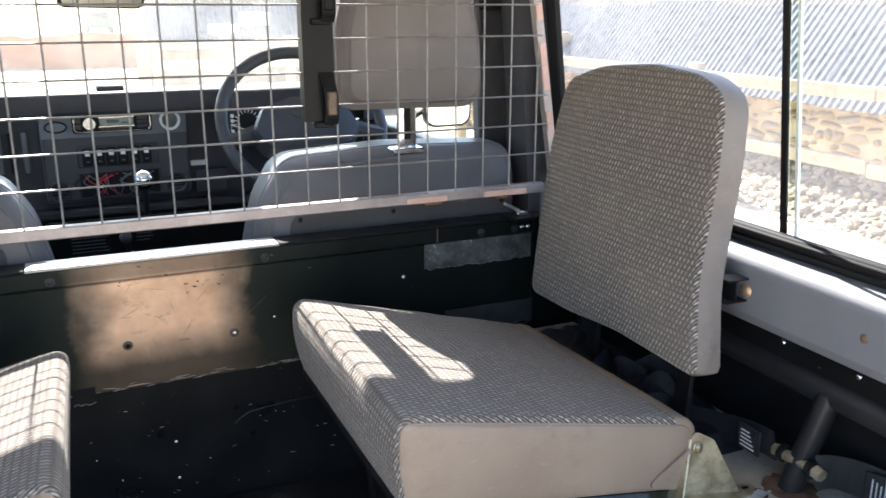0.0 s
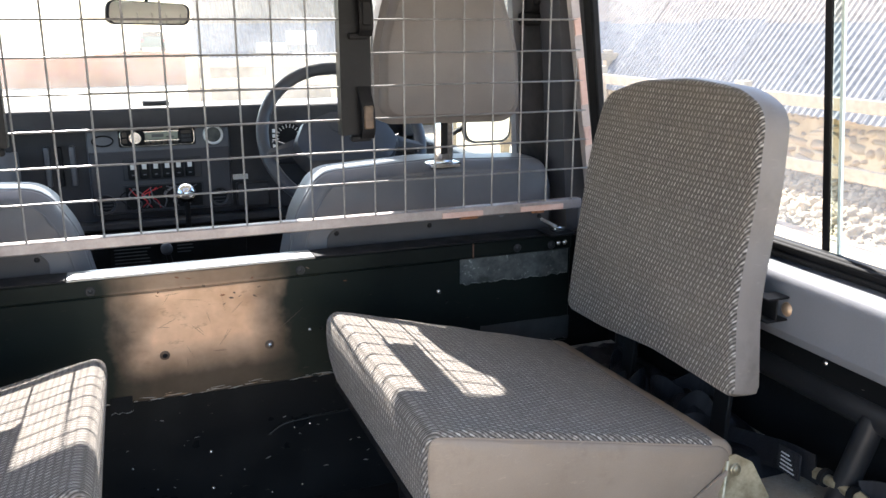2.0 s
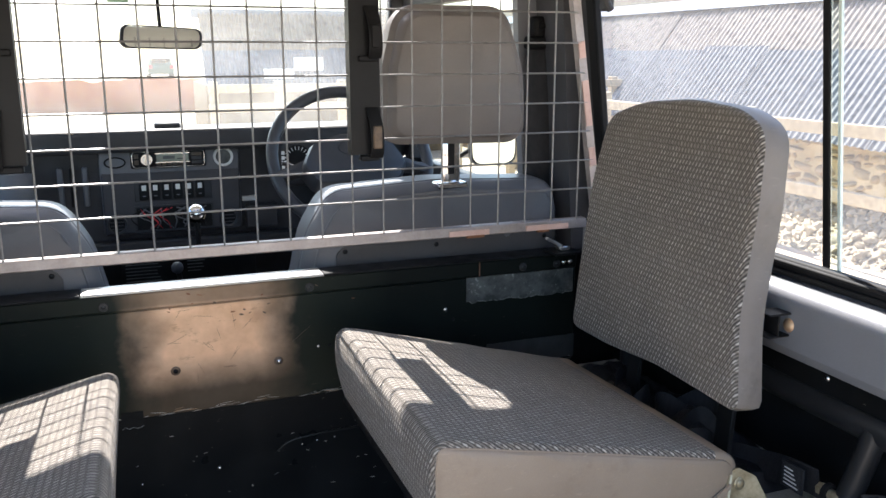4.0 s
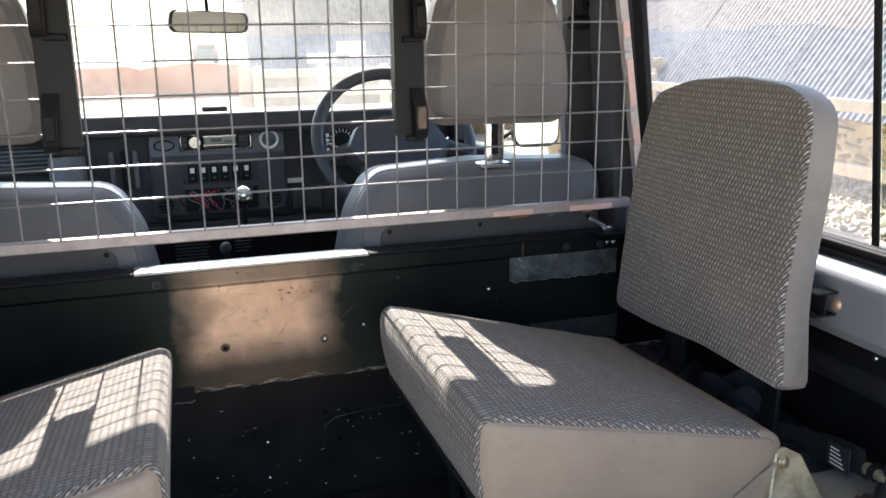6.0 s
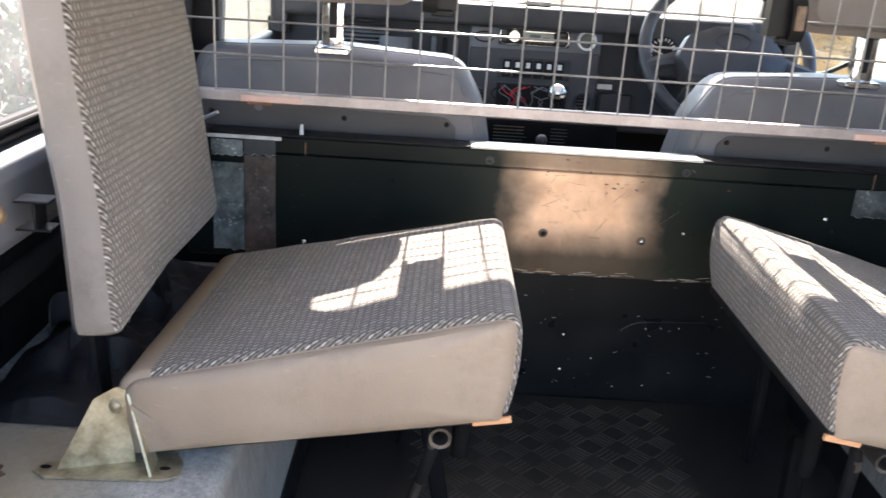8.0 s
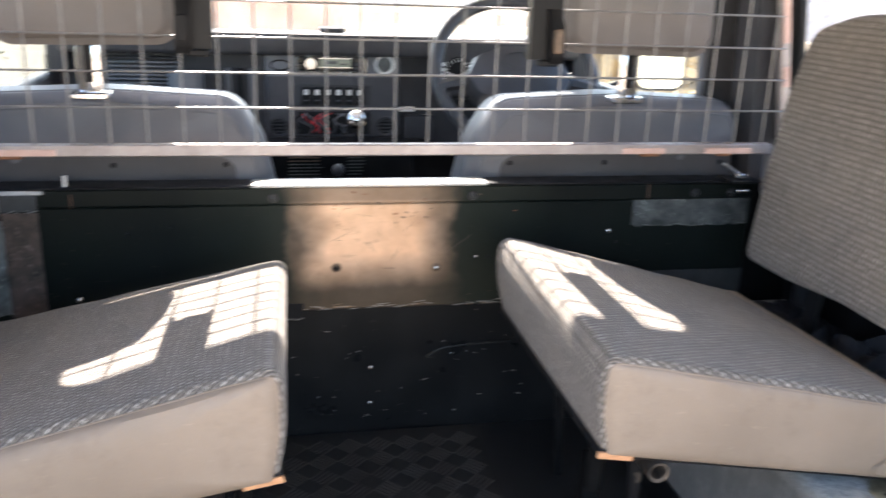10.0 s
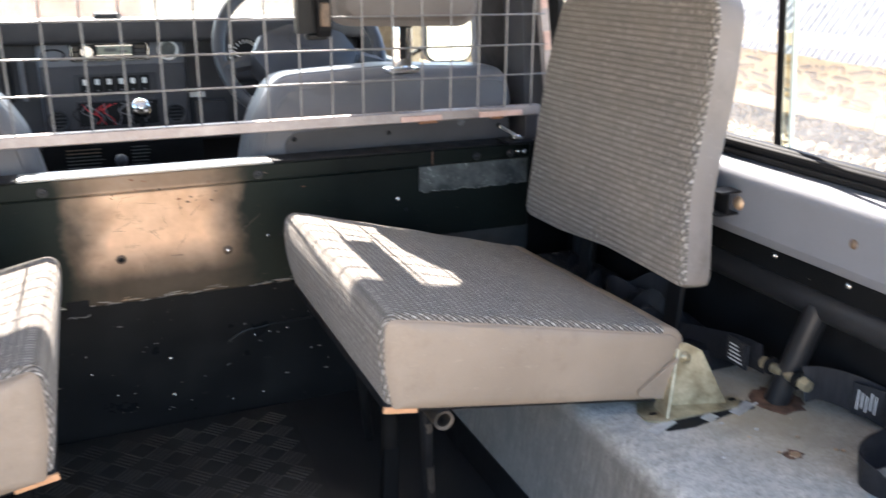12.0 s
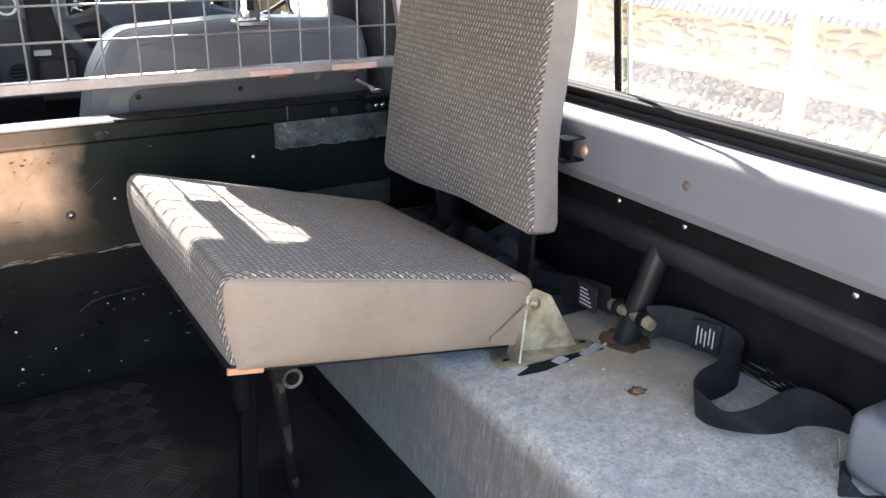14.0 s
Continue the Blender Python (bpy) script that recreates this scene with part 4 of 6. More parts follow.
for x, w in ((-0.327, 0.058), (0.231, 0.060)):
    bm = bmesh.new()
    for z, k in ((0.397, 0.8), (0.383, 1.0)):
        for q in range(4):
            box(bm, x + w * (0.26 * q + (1 - k) / 2), x + w * (0.26 * q + (1 - k) / 2 + 0.17 * k), -0.003, -0.001, z, z + 0.009, m=tilt)
    part("decal", bm, M_DECAL_DARK, scr, "small dark sticker marks", False)
bm = boxes((-0.178, -0.158, -0.003, -0.001, 0.375, 0.408), (-0.132, -0.078, -0.003, -0.001, 0.368, 0.380), (-0.128, -0.112, -0.003, -0.001, 0.380, 0.410))
bmesh.ops.transform(bm, matrix=tilt, verts=bm.verts)
part("decal", bm, M_DECAL, scr, "faded green sticker shapes", False)

# ---- wire guard behind the front seats ----
GY = -0.115
guard = thing("wire_guard", "galvanised wire mesh guard with orange primer on its frame", "guard", "", (0, GY, 0.58))
part("bottom_rail", one(-0.70, 0.705, GY - 0.002, GY + 0.016, 0.580, 0.599, 0.002), M_RAIL, guard)
for x0, x1 in ((0.42, 0.50), (0.575, 0.665), (-0.60, -0.50)):
    part("rail_stain", one(x0, x1, GY - 0.0045, GY + 0.004, 0.5815, 0.592, 0.001), M_FADED, guard, "orange primer patch")
for x0, x1, z in ((0.455, 0.49, 0.577), (0.60, 0.625, 0.5772), (-0.59, -0.55, 0.577)):
    part("rust_patch", one(x0, x1, GY - 0.004, GY + 0.006, z, z + 0.006, 0.001), M_RUST, guard, "rust bloom")
def edge_x(z):
    return 0.718 - (z - 0.68) * 0.153
for s in (1, -1):
    pts = [(s * edge_x(z), GY + 0.006, z) for z in (0.585, 0.8, 1.0, 1.10)]
    bm = bmesh.new()
    for a, b in zip(pts, pts[1:]):
        d = 0.008
        va = [bm.verts.new((a[0] + i * d, a[1] + j * d, a[2])) for i, j in ((-1, -1), (1, -1), (1, 1), (-1, 1))]
        vb = [bm.verts.new((b[0] + i * d, b[1] + j * d, b[2])) for i, j in ((-1, -1), (1, -1), (1, 1), (-1, 1))]
        for k in range(4):
            bm.faces.new((va[k], va[(k + 1) % 4], vb[(k + 1) % 4], vb[k]))
    part("side_frame", bm, M_RAIL, guard)
    for z0, z1 in ((0.70, 0.735), (0.775, 0.86), (0.90, 0.93)):
        xm = s * edge_x((z0 + z1) / 2)
        m = Matrix.Translation((xm, GY - 0.003, (z0 + z1) / 2)) @ Matrix.Rotation(-s * math.atan(0.153), 4, "Y")
        part("frame_stain", one(-0.0065, 0.0065, -0.0015, 0.0015, -(z1 - z0) / 2, (z1 - z0) / 2, m=m), M_FADED, guard, "faded orange primer patch")
PITCH = 0.0540
for k in range(-12, 14):
    x = -0.034 + k * 0.0552
    if abs(x) > 0.70:
        continue
    top = min(1.10, 0.68 + (0.712 - abs(x)) / 0.153) if abs(x) > 0.645 else 1.10
    part("wire", rod(bmesh.new(), (x, GY, 0.582), (x, GY, top), 0.0017, None, 8), M_WIRE, guard)
for k in range(8):
    z = 0.6575 + k * PITCH
    e = edge_x(z)
    part("wire", rod(bmesh.new(), (-e, GY - 0.003, z), (e, GY - 0.003, z), 0.0017, None, 8), M_WIRE, guard)


def belt_post(x, y, low, s):
    """A black upright that hangs from the roof and carries belt clips."""
    p = thing("belt_upright", "black steel upright with belt clips hanging before the mesh", "upright", "belt uprights", (x, y, ROOF))
    o = [(x - 0.026, y - 0.004), (x + 0.026, y - 0.004), (x + 0.026, y + 0.022), (x + 0.021, y + 0.022), (x + 0.021, y + 0.002), (x - 0.021, y + 0.002), (x - 0.021, y + 0.022), (x - 0.026, y + 0.022)]
    part("channel", prism(bmesh.new(), o, "z", low + 0.006, ROOF), M_UPRIGHT, p, "", False)
    for z in (low, low + 0.165):
        bm = bmesh.new()
        pts = curve([(x + s * 0.010, y - 0.005, z + 0.085), (x + s * 0.012, y - 0.012, z + 0.072), (x + s * 0.014, y - 0.022, z + 0.05), (x + s * 0.015, y - 0.022, z + 0.018), (x + s * 0.015, y - 0.012, z + 0.002)], 5)
        ribbon(bm, pts, [Vector((0.022, 0, 0))] * len(pts), 0.004)
        clip = part("clip", bm, M_BLACK_METAL, p)
        part("keeper", boxes((x + s * 0.0145 - 0.008, x + s * 0.0145 + 0.008, y - 0.0275, y - 0.023, z + 0.018, z + 0.056), bevel=0.002), M_BROWN if z == low and s > 0 else M_BLACK_METAL, clip, "worn brown keeper")
        part("lug", boxes((x - 0.012, x + 0.022, y - 0.012, y + 0.004, z - 0.004, z + 0.006), bevel=0.002), M_BLACK_METAL, p)
    return p


belt_post(0.263, -0.13, 0.735, 1)
belt_post(-0.283, -0.17, 0.745, -1)

# latch on the flange
for s in (1, -1):
    latch = thing("latch", "small bright metal latch lever on the bulkhead flange", "latch", "latches", (s * 0.70, -0.03, 0.512))
    part("plate", one(s * 0.70 - 0.03, s * 0.70 + 0.03, -0.06, 0.0, 0.5116, 0.5165, 0.001), M_BLACK_METAL, latch)
    part("lever", rod(bmesh.new(), (s * 0.655, -0.05, 0.548), (s * 0.705, -0.03, 0.522), 0.0032, 0.0032, 8), M_ALLOY, latch, "bright lever")
    part("pivot", one(s * 0.70 - 0.012, s * 0.70 + 0.012, -0.045, -0.02, 0.5165, 0.527, 0.002), M_STEEL, latch)


# ---- tip-up side seats ----
A = radians(9.5)
def seat_point(u, y, w):
    return Vector((0.190 + u * math.cos(A) + w * math.sin(A), y, 0.338 - u * math.sin(A) + w * math.cos(A)))


def side_seat(near=(0.124, 0.107), far=(0.125, 0.088), puff=1.0):
    """near and far: the cushion's height at its front and back, at its two ends; puff: how far the vinyl sides swell."""
    seat = thing("jump_seat", "side-facing fold-down seat in grey tweed with pale vinyl sides", "seat", "jump seats", (0.40, -0.43, WB_TOP))
    Y0, Y1, L, R = -0.665, -0.205, 0.447, 0.007
    def prof(d):
        """The cushion's section, drawn in by d."""
        pts = []
        for k in range(6):
            pts.append((d + 0.004 - 0.024 * k / 5 - 0.005 * math.sin(math.pi * k / 5), 0.004 + 0.086 * k / 5))
        for k in range(1, 9):
            a = math.pi / 2 * k / 8
            r = 0.017 - d
            pts.append((-0.020 + 0.017 - r * math.cos(a), 0.090 + r * math.sin(a)))
        for k in range(1, 25):
            f = k / 24
            u = f * 0.400
            pts.append((u, 0.107 - 0.027 * f ** 1.1 - d))
        n_cloth = len(pts)
        w_end = pts[-1][1]
        for k in range(1, 9):
            a = math.pi / 2 * k / 8
            pts.append((0.400 + (0.044 - d) * math.sin(a) ** 0.7, w_end - 0.024 * (1 - math.cos(a))))
        for k in range(1, 5):
            pts.append((L - d, (w_end - 0.028) * (1 - k / 4) + 0.004 * k / 4))
        return pts, n_cloth
    ins = [(Y0 + R * (1 - math.cos(math.pi / 2 * k / 4)), R * (1 - math.sin(math.pi / 2 * k / 4))) for k in range(5)]
    mids = [(Y0 + R + (Y1 - Y0 - 2 * R) * k / 20, 0.0) for k in range(1, 20)]
    outs = [(Y1 - (y - Y0), d) for y, d in reversed(ins)]
    rows = ins + mids + outs
    rings, nc = [], 0
    arc = None
    for y, d in rows:
        p, nc = prof(d)
        if arc is None:
            arc = [0.0]
            for a, b in zip(p, p[1:]):
                arc.append(arc[-1] + math.hypot(b[0] - a[0], b[1] - a[1]))
        f = (y - Y0) / (Y1 - Y0)
        swell = math.sin(math.pi * f) ** 0.7
        ring = []
        for i, (u, w) in enumerate(p):
            g = min(1.0, max(0.0, (w - 0.05) / 0.04))
            wob = 0.0022 * noise.noise((u * 14, y * 14, 1.3)) * g
            arch = 0.006 * swell * math.sin(math.pi * min(1.0, max(0.0, u / 0.43))) * g
            k = min(1.0, max(0.0, u / 0.40))
            want = (near[0] + (near[1] - near[0]) * k) * (1 - f) + (far[0] + (far[1] - far[0]) * k) * f
            lift = want / (0.107 - 0.027 * k ** 1.1)
            ring.append(seat_point(u - 0.006 * f * min(1, w / 0.07) * max(0.0, 1 - u / 0.2), y, w * lift + arch + wob))
        rings.append(ring)
    yy = [rows[0][0]]
    for (ya, da), (yb, db) in zip(rows, rows[1:]):
        yy.append(yy[-1] + math.hypot(yb - ya, db - da))
    cover = part("cover", loft(bmesh.new(), [r[:nc] for r in rings], False, False, lambda i, k: (yy[i], arc[k])), M_FABRIC, seat, "grey tweed cover")
    part("rear_panel", loft(bmesh.new(), [r[nc - 1:] for r in rings], False, False), M_VINYL, seat, "pale grey vinyl end")
    # sewn edge and vinyl sides
    for y, inward, row in ((Y0, 1, 0), (Y1, -1, -1)):
        edge = rings[row]
        n = len(edge)
        loops = []
        cen = sum(edge, Vector()) / n
        base = [seat_point(f * (L - 0.02) + 0.012, y, -0.0015) for f in [1 - k / 30 for k in range(31)]]
        full = edge + base
        cen = sum(full, Vector()) / len(full)
        for sc, out in ((1.0, 0.0), (0.985, 0.0025 * puff), (0.93, 0.005 * puff), (0.75, 0.007 * puff), (0.45, 0.008 * puff), (0.05, 0.008 * puff)):
            loops.append([Vector((cen.x + (p.x - cen.x) * sc, y - inward * out + 0.0012 * noise.noise((p.x * 12 * sc, p.z * 20 * sc, 2.0)), cen.z + (p.z - cen.z) * sc)) for p in full])
        part("side_panel", loft(bmesh.new(), loops, True, True), M_VINYL, cover, "pale grey vinyl side")
        pts = [p + Vector((0, -inward * 0.0005, 0)) for p in edge[2:nc]]
        part("piping", pipe(bmesh.new(), pts[::2], 0.0011, 6), M_VINYL, cover, "stitched edge")
    # board under the cushion
    bm = box(bmesh.new(), 0.003, L - 0.01, Y0 + 0.002, Y1 - 0.002, -0.0065, 0.004, 0.001)
    for v in bm.verts:
        v.co = seat_point(v.co.x, v.co.y, v.co.z)
    board = part("base_board", bm, M_BLACK_METAL, seat, "dark board under the cushion")
    bm = box(bmesh.new(), 0.001, 0.046, Y0 - 0.001, Y0 + 0.004, -0.0075, 0.0005, 0.0005)
    for v in bm.verts:
        v.co = seat_point(v.co.x, v.co.y, v.co.z)
    part("bare_corner", bm, M_WOOD, board, "bare orange plywood corner")
    fl = seat_point(0.085, 0, -0.02)
    ro, ri = 0.0135, 0.0095
    ring = []
    for y, r in ((Y0 + 0.01, ri), (Y0 + 0.0, ri), (Y0 - 0.001, ro), (Y1 - 0.02, ro)):
        ring.append([Vector((fl.x + r * math.cos(2 * math.pi * k / 18), y, fl.z + r * math.sin(2 * math.pi * k / 18))) for k in range(18)])
    ring.insert(0, [Vector((p.x, Y0 + 0.06, p.z)) for p in ring[0]])
    part("cross_tube", loft(bmesh.new(), ring, True, True), M_STEEL_DARK, seat, "open-ended dull steel tube")
    for y in (Y0 + 0.03, Y1 - 0.06):
        for u in (0.065, 0.115):
            fastener(seat, seat_point(u, y, -0.008), 0.004, M_STEEL, "screw", (0, 0, -1))
    # folding legs
    for y in (-0.605, -0.30):
        part("leg", pipe(bmesh.new(), [(fl.x - 0.004, y, fl.z), (fl.x + 0.004, y + 0.01, 0.26), (fl.x + 0.03, y + 0.06, 0.12), (fl.x + 0.055, y + 0.11, 0.004)], 0.0085, 12), M_BLACK_METAL, seat, "worn black tubular leg")
    bm = bmesh.new()
    m = Matrix.Translation((0.262, -0.48, 0.11)) @ Matrix.Rotation(radians(-30), 4, "X") @ Matrix.Rotation(radians(12), 4, "Y")
    box(bm, -0.012, 0.012, -0.012, 0.012, -0.12, 0.10, 0.002, m=m)
    part("leg_socket", bm, M_MATT, seat, "black square leg socket")
    part("leg_upper", pipe(bmesh.new(), [(0.236, -0.56, 0.315), (0.24, -0.545, 0.21)], 0.012, 12), M_MATT, seat)
    track = curve([(fl.x - 0.004, -0.605, fl.z), (fl.x + 0.004, -0.595, 0.26), (fl.x + 0.03, -0.545, 0.12), (fl.x + 0.055, -0.495, 0.004)], 10)
    n = len(track)
    for a, b, mat_ in ((0.02, 0.07, M_STEEL_DARK), (0.30, 0.36, M_STEEL_DARK), (0.52, 0.66, M_STEEL_DARK), (0.86, 0.93, M_STEEL_DARK)):
        part("bare_patch", pipe(bmesh.new(), [p + Vector((0.0012, -0.0024, 0)) for p in track[int(a * n):max(int(a * n) + 2, int(b * n) + 1)]], 0.0068, 10), mat_, seat, "bare metal where paint has worn")
    bm = bmesh.new()
    bmesh.ops.create_uvsphere(bm, u_segments=12, v_segments=8, radius=0.009, matrix=Matrix.Translation(seat_point(0.022, Y0 - 0.0035, 0.086)) @ Matrix.Diagonal((1.2, 0.28, 0.65, 1)))
    part("pucker", bm, M_VINYL, cover, "puckered vinyl corner")
    # zinc hinge brackets on the wheel box
    for y in (-0.682,):
        sy = -1 if y < -0.4 else 1
        plate = rounded([(0.622, WB_TOP + 0.004), (0.702, WB_TOP + 0.004), (0.662, 0.337), (0.638, 0.350), (0.626, 0.343)], [0.001, 0.001, 0.006, 0.008, 0.003], 4)
        br = bmesh.new()
        lo_, hi_ = [], []
        for q in plate:
            back = (q.y - WB_TOP) * 0.06 - (q.x - 0.622) * 0.30
            lo_.append(br.verts.new((q.x, -0.670 + back, q.y)))
            hi_.append(br.verts.new((q.x, -0.6675 + back, q.y)))
        br.faces.new(lo_)
        br.faces.new(hi_[::-1])
        for k in range(len(lo_)):
            br.faces.new((lo_[k], lo_[(k + 1) % len(lo_)], hi_[(k + 1) % len(lo_)], hi_[k]))
        bracket = part("bracket", br, M_ZINC, seat, "dull yellow zinc-plated hinge bracket", False)
        wing_ = [Vector(c) for c in ((0.596, -0.700, WB_TOP + 0.004), (0.600, -0.664, WB_TOP + 0.004), (0.624, -0.664, 0.338), (0.6265, -0.6715, 0.343))]
        part("gusset", loft(bmesh.new(), [wing_, [c + Vector((-0.0025, 0.001, 0)) for c in wing_]], True, True), M_ZINC, bracket, "", False)
        foot = rounded([(0.582, -0.645), (0.567, -0.666), (0.565, -0.693), (0.580, -0.702), (0.595, -0.7035), (0.696, -0.708), (0.711, -0.709), (0.730, -0.696), (0.728, -0.684), (0.710, -0.679), (0.690, -0.688), (0.62, -0.662), (0.60, -0.648)], 0.005, 3)
        part("foot", prism(bmesh.new(), [tuple(q) for q in foot], "z", WB_TOP + 0.0015, WB_TOP + 0.0045), M_ZINC, bracket, "", False)
        for x, yy_ in ((0.584, -0.681), (0.716, -0.690)):
            m = Matrix.Translation((x, yy_, WB_TOP + 0.0047)) @ Matrix.Diagonal((1.5, 0.8, 1, 1))
            bm = bmesh.new()
            bmesh.ops.create_cone(bm, cap_ends=True, segments=12, radius1=0.0042, radius2=0.0042, depth=0.0008, matrix=m)
            part("foot_hole", bm, M_BLACK_METAL, bracket)
        fastener(bracket, (0.6405, -0.6712, 0.327), 0.0075, M_ZINC, "pin", (0, -1, 0.1), 0.010)
        arm = rounded([(0.551, 0.287), (0.602, 0.272), (0.618, 0.300), (0.622, 0.334), (0.616, 0.329)], [0.006, 0.004, 0.004, 0.003, 0.003], 4)
        part("arm", prism(bmesh.new(), [tuple(p) for p in arm], "y", -0.677, -0.6735), M_VINYL, seat, "grey hinge arm", False)
    return seat


def side_backrest(back, sag=0.0):
    """sag: how far the end of the lower edge nearest the rear door hangs down."""
    lean = radians(7.0)
    def place(p, q, h):
        # p along the vehicle, q up the rest, h towards the middle
        return Vector((0.694 + (q - 0.41) * math.sin(lean) - h * math.cos(lean), p, 0.41 + (q - 0.41) * math.cos(lean) + h * math.sin(lean)))
    outline = rounded([(-0.645, 0.412 - sag), (-0.56, 0.414 - sag * 0.75), (-0.446, 0.416 - sag * 0.4), (-0.300, 0.403), (-0.180, 0.401), (-0.177, 0.52), (-0.179, 0.68), (-0.204, 0.800), (-0.30, 0.828), (-0.43, 0.839), (-0.545, 0.832), (-0.602, 0.805), (-0.613, 0.70), (-0.614, 0.54)],
                      [0.014, 0.3, 0.3, 0.3, 0.02, 0.3, 0.3, 0.05, 0.3, 0.4, 0.2, 0.05, 0.4, 0.3], 8)
    pad(outline, place, -0.004, 0.052, 0.010, 0.005, (M_FABRIC, M_VINYL_EDGE_SHADED), back, ("backrest", "edge_band"), 0.85, ("grey tweed backrest", "pale grey vinyl edge of the backrest"))
    o = inset(resample(outline, 72), 0.012)
    part("back_board", loft(bmesh.new(), [[place(p.x, p.y, h) for p in o] for h in (-0.002, -0.006)], True, True), M_BLACK_METAL, back, "black backing board")
    for y in (-0.31, -0.56):
        bm = bmesh.new()
        m = Matrix.Translation((0.70, y, 0.34)) @ Matrix.Rotation(radians(4), 4, "Y")
        box(bm, -0.004, 0.004, -0.017, 0.017, -0.0905, 0.10, 0.001, m=m)
        part("strut", bm, M_BLACK_METAL, back, "black flat strut")
    for y in (-0.27, -0.598):
        part("stay", boxes((0.722, 0.762, y - 0.014, y + 0.016, 0.508, 0.511), (0.738, 0.741, y - 0.014, y + 0.016, 0.508, 0.543), (0.722, 0.762, y - 0.014, y + 0.016, 0.541, 0.544), bevel=0.001), M_BLACK_METAL, back, "black bracket to the capping")


seat_r = side_seat()
side_backrest(seat_r)
pattern = side_seat((0.131, 0.101), (0.096, 0.080), 1.9)
side_backrest(pattern, 0.022)
seat_l = copy_thing(pattern, Matrix.Translation((0.018, 0, 0)) @ Matrix.Diagonal((-1, 1, 1, 1)) @ Matrix.Translation(pattern.location))
for ob in list(pattern.children_recursive) + [pattern]:
    bpy.data.objects.remove(ob)

# ---- front seats ----
def front_seat():
    seat = thing("front_seat", "grey vinyl front seat with a tall headrest", "seat", "front seats", (0.45, 0.20, 0.26))
    def place(p, q, h):
        return Vector((p, 0.150 - h + (0.66 - q) * 0.10, q))
    outline = rounded([(0.140, 0.30), (0.735, 0.30), (0.733, 0.59), (0.715, 0.650), (0.46, 0.660), (0.240, 0.648), (0.195, 0.57)], [0.02, 0.02, 0.08, 0.05, 0.3, 0.06, 0.15], 7)
    pad(outline, place, 0.0, 0.125, 0.040, 0.004, (M_VINYL_COOL, M_VINYL_COOL), seat, ("back_cover", "back_edge"), 0.9, ("blue-grey vinyl back", "blue-grey vinyl edge"), 0.0, 0.002, 0.006)
    panel = rounded([(0.238, 0.32), (0.715, 0.32), (0.715, 0.558), (0.262, 0.548), (0.245, 0.53)], [0.01, 0.01, 0.02, 0.02, 0.02], 4)
    back = part("back_panel", loft(bmesh.new(), [[place(p.x, p.y, h) for p in panel] for h in (0.118, 0.131)], True, True), M_VINYL_BACK, seat, "brown-grey backing panel")
    for x in (0.262, 0.45, 0.692):
        q = place(x, 0.535, 0.1315)
        fastener(back, tuple(q), 0.005, M_BLACK_METAL, "stud")
    part("piping", pipe(bmesh.new(), [place(p.x, p.y, 0.124) for p in resample(inset(outline, 0.022), 60)], 0.003, 6, True), M_VINYL_COOL, seat)
    part("cushion", one(0.235, 0.71, 0.16, 0.62, 0.262, 0.35, 0.03, 3), M_VINYL_COOL, seat)
    # headrest on its stem
    def hplace(p, q, h):
        return Vector((p, 0.030 - h + (q - 0.86) * -0.05, q))
    ho = rounded([(0.332, 0.755), (0.604, 0.750), (0.596, 0.87), (0.556, 0.984), (0.358, 0.984), (0.334, 0.88)], [0.028, 0.028, 0.2, 0.04, 0.04, 0.2], 6)
    pad(ho, hplace, 0.0, 0.085, 0.022, 0.010, (M_HEADREST, M_HEADREST), seat, ("headrest", "headrest_edge"), 0.9, ("taupe vinyl headrest", ""), 0.0, 0.011, 0.004)
    part("stem", boxes((0.452, 0.490, 0.002, 0.014, 0.655, 0.76), bevel=0.004, seg=2), M_CHROME, seat, "chrome stem")
    part("stem_collar", boxes((0.440, 0.502, -0.008, 0.032, 0.652, 0.664), bevel=0.003), M_CHROME, seat, "chrome collar")
    part("stem_slot", boxes((0.463, 0.477, 0.0008, 0.006, 0.68, 0.745), bevel=0.001), M_BLACK_METAL, seat)
    return seat


fs_r = front_seat()
fs_l = copy_thing(fs_r, Matrix.Translation((0.005, 0, 0)) @ Matrix.Diagonal((-1, 1, 1, 1)) @ Matrix.Translation(fs_r.location))
box_lid = thing("cubby_box", "black cubby box between the front seats", "box", "", (0.0, 0.46, 0.385))
part("lid", one(-0.185, 0.15, 0.455, 0.468, 0.3852, 0.474, 0.004, 2), M_MATT, box_lid)
part("body", one(-0.18, 0.145, 0.468, 0.60, 0.3852, 0.402, 0.004), M_MATT, box_lid)
lab = thing("warning_label", "black plate with unreadable pale lines on the cubby box", "label", "", (-0.055, 0.452, 0.43))
part("plate", one(-0.150, 0.050, 0.4515, 0.4548, 0.388, 0.468, 0.001), M_MATT, lab)
rng = random.Random(5)
for i in range(8):
    z = 0.459 - i * 0.0078
    part("print_line", one(-0.140, -0.062 - 0.010 * rng.random(), 0.4508, 0.4516, z, z + 0.0018), M_BROWN if i < 2 else M_TAPE, lab, "unreadable line")
    if i < 6:
        part("print_line", one(-0.006, 0.022 + 0.012 * rng.random(), 0.4508, 0.4516, z, z + 0.0016), M_TAPE, lab, "unreadable line")
lever = thing("hand_lever", "black lever with a round knob between the front seats", "lever", "", (0.0, 0.40, 0.385))
part("stick", pipe(bmesh.new(), [(-0.02, 0.43, 0.384), (-0.026, 0.42, 0.415), (-0.03, 0.41, 0.435)], 0.006, 8), M_BLACK_METAL, lever)
bm = bmesh.new()
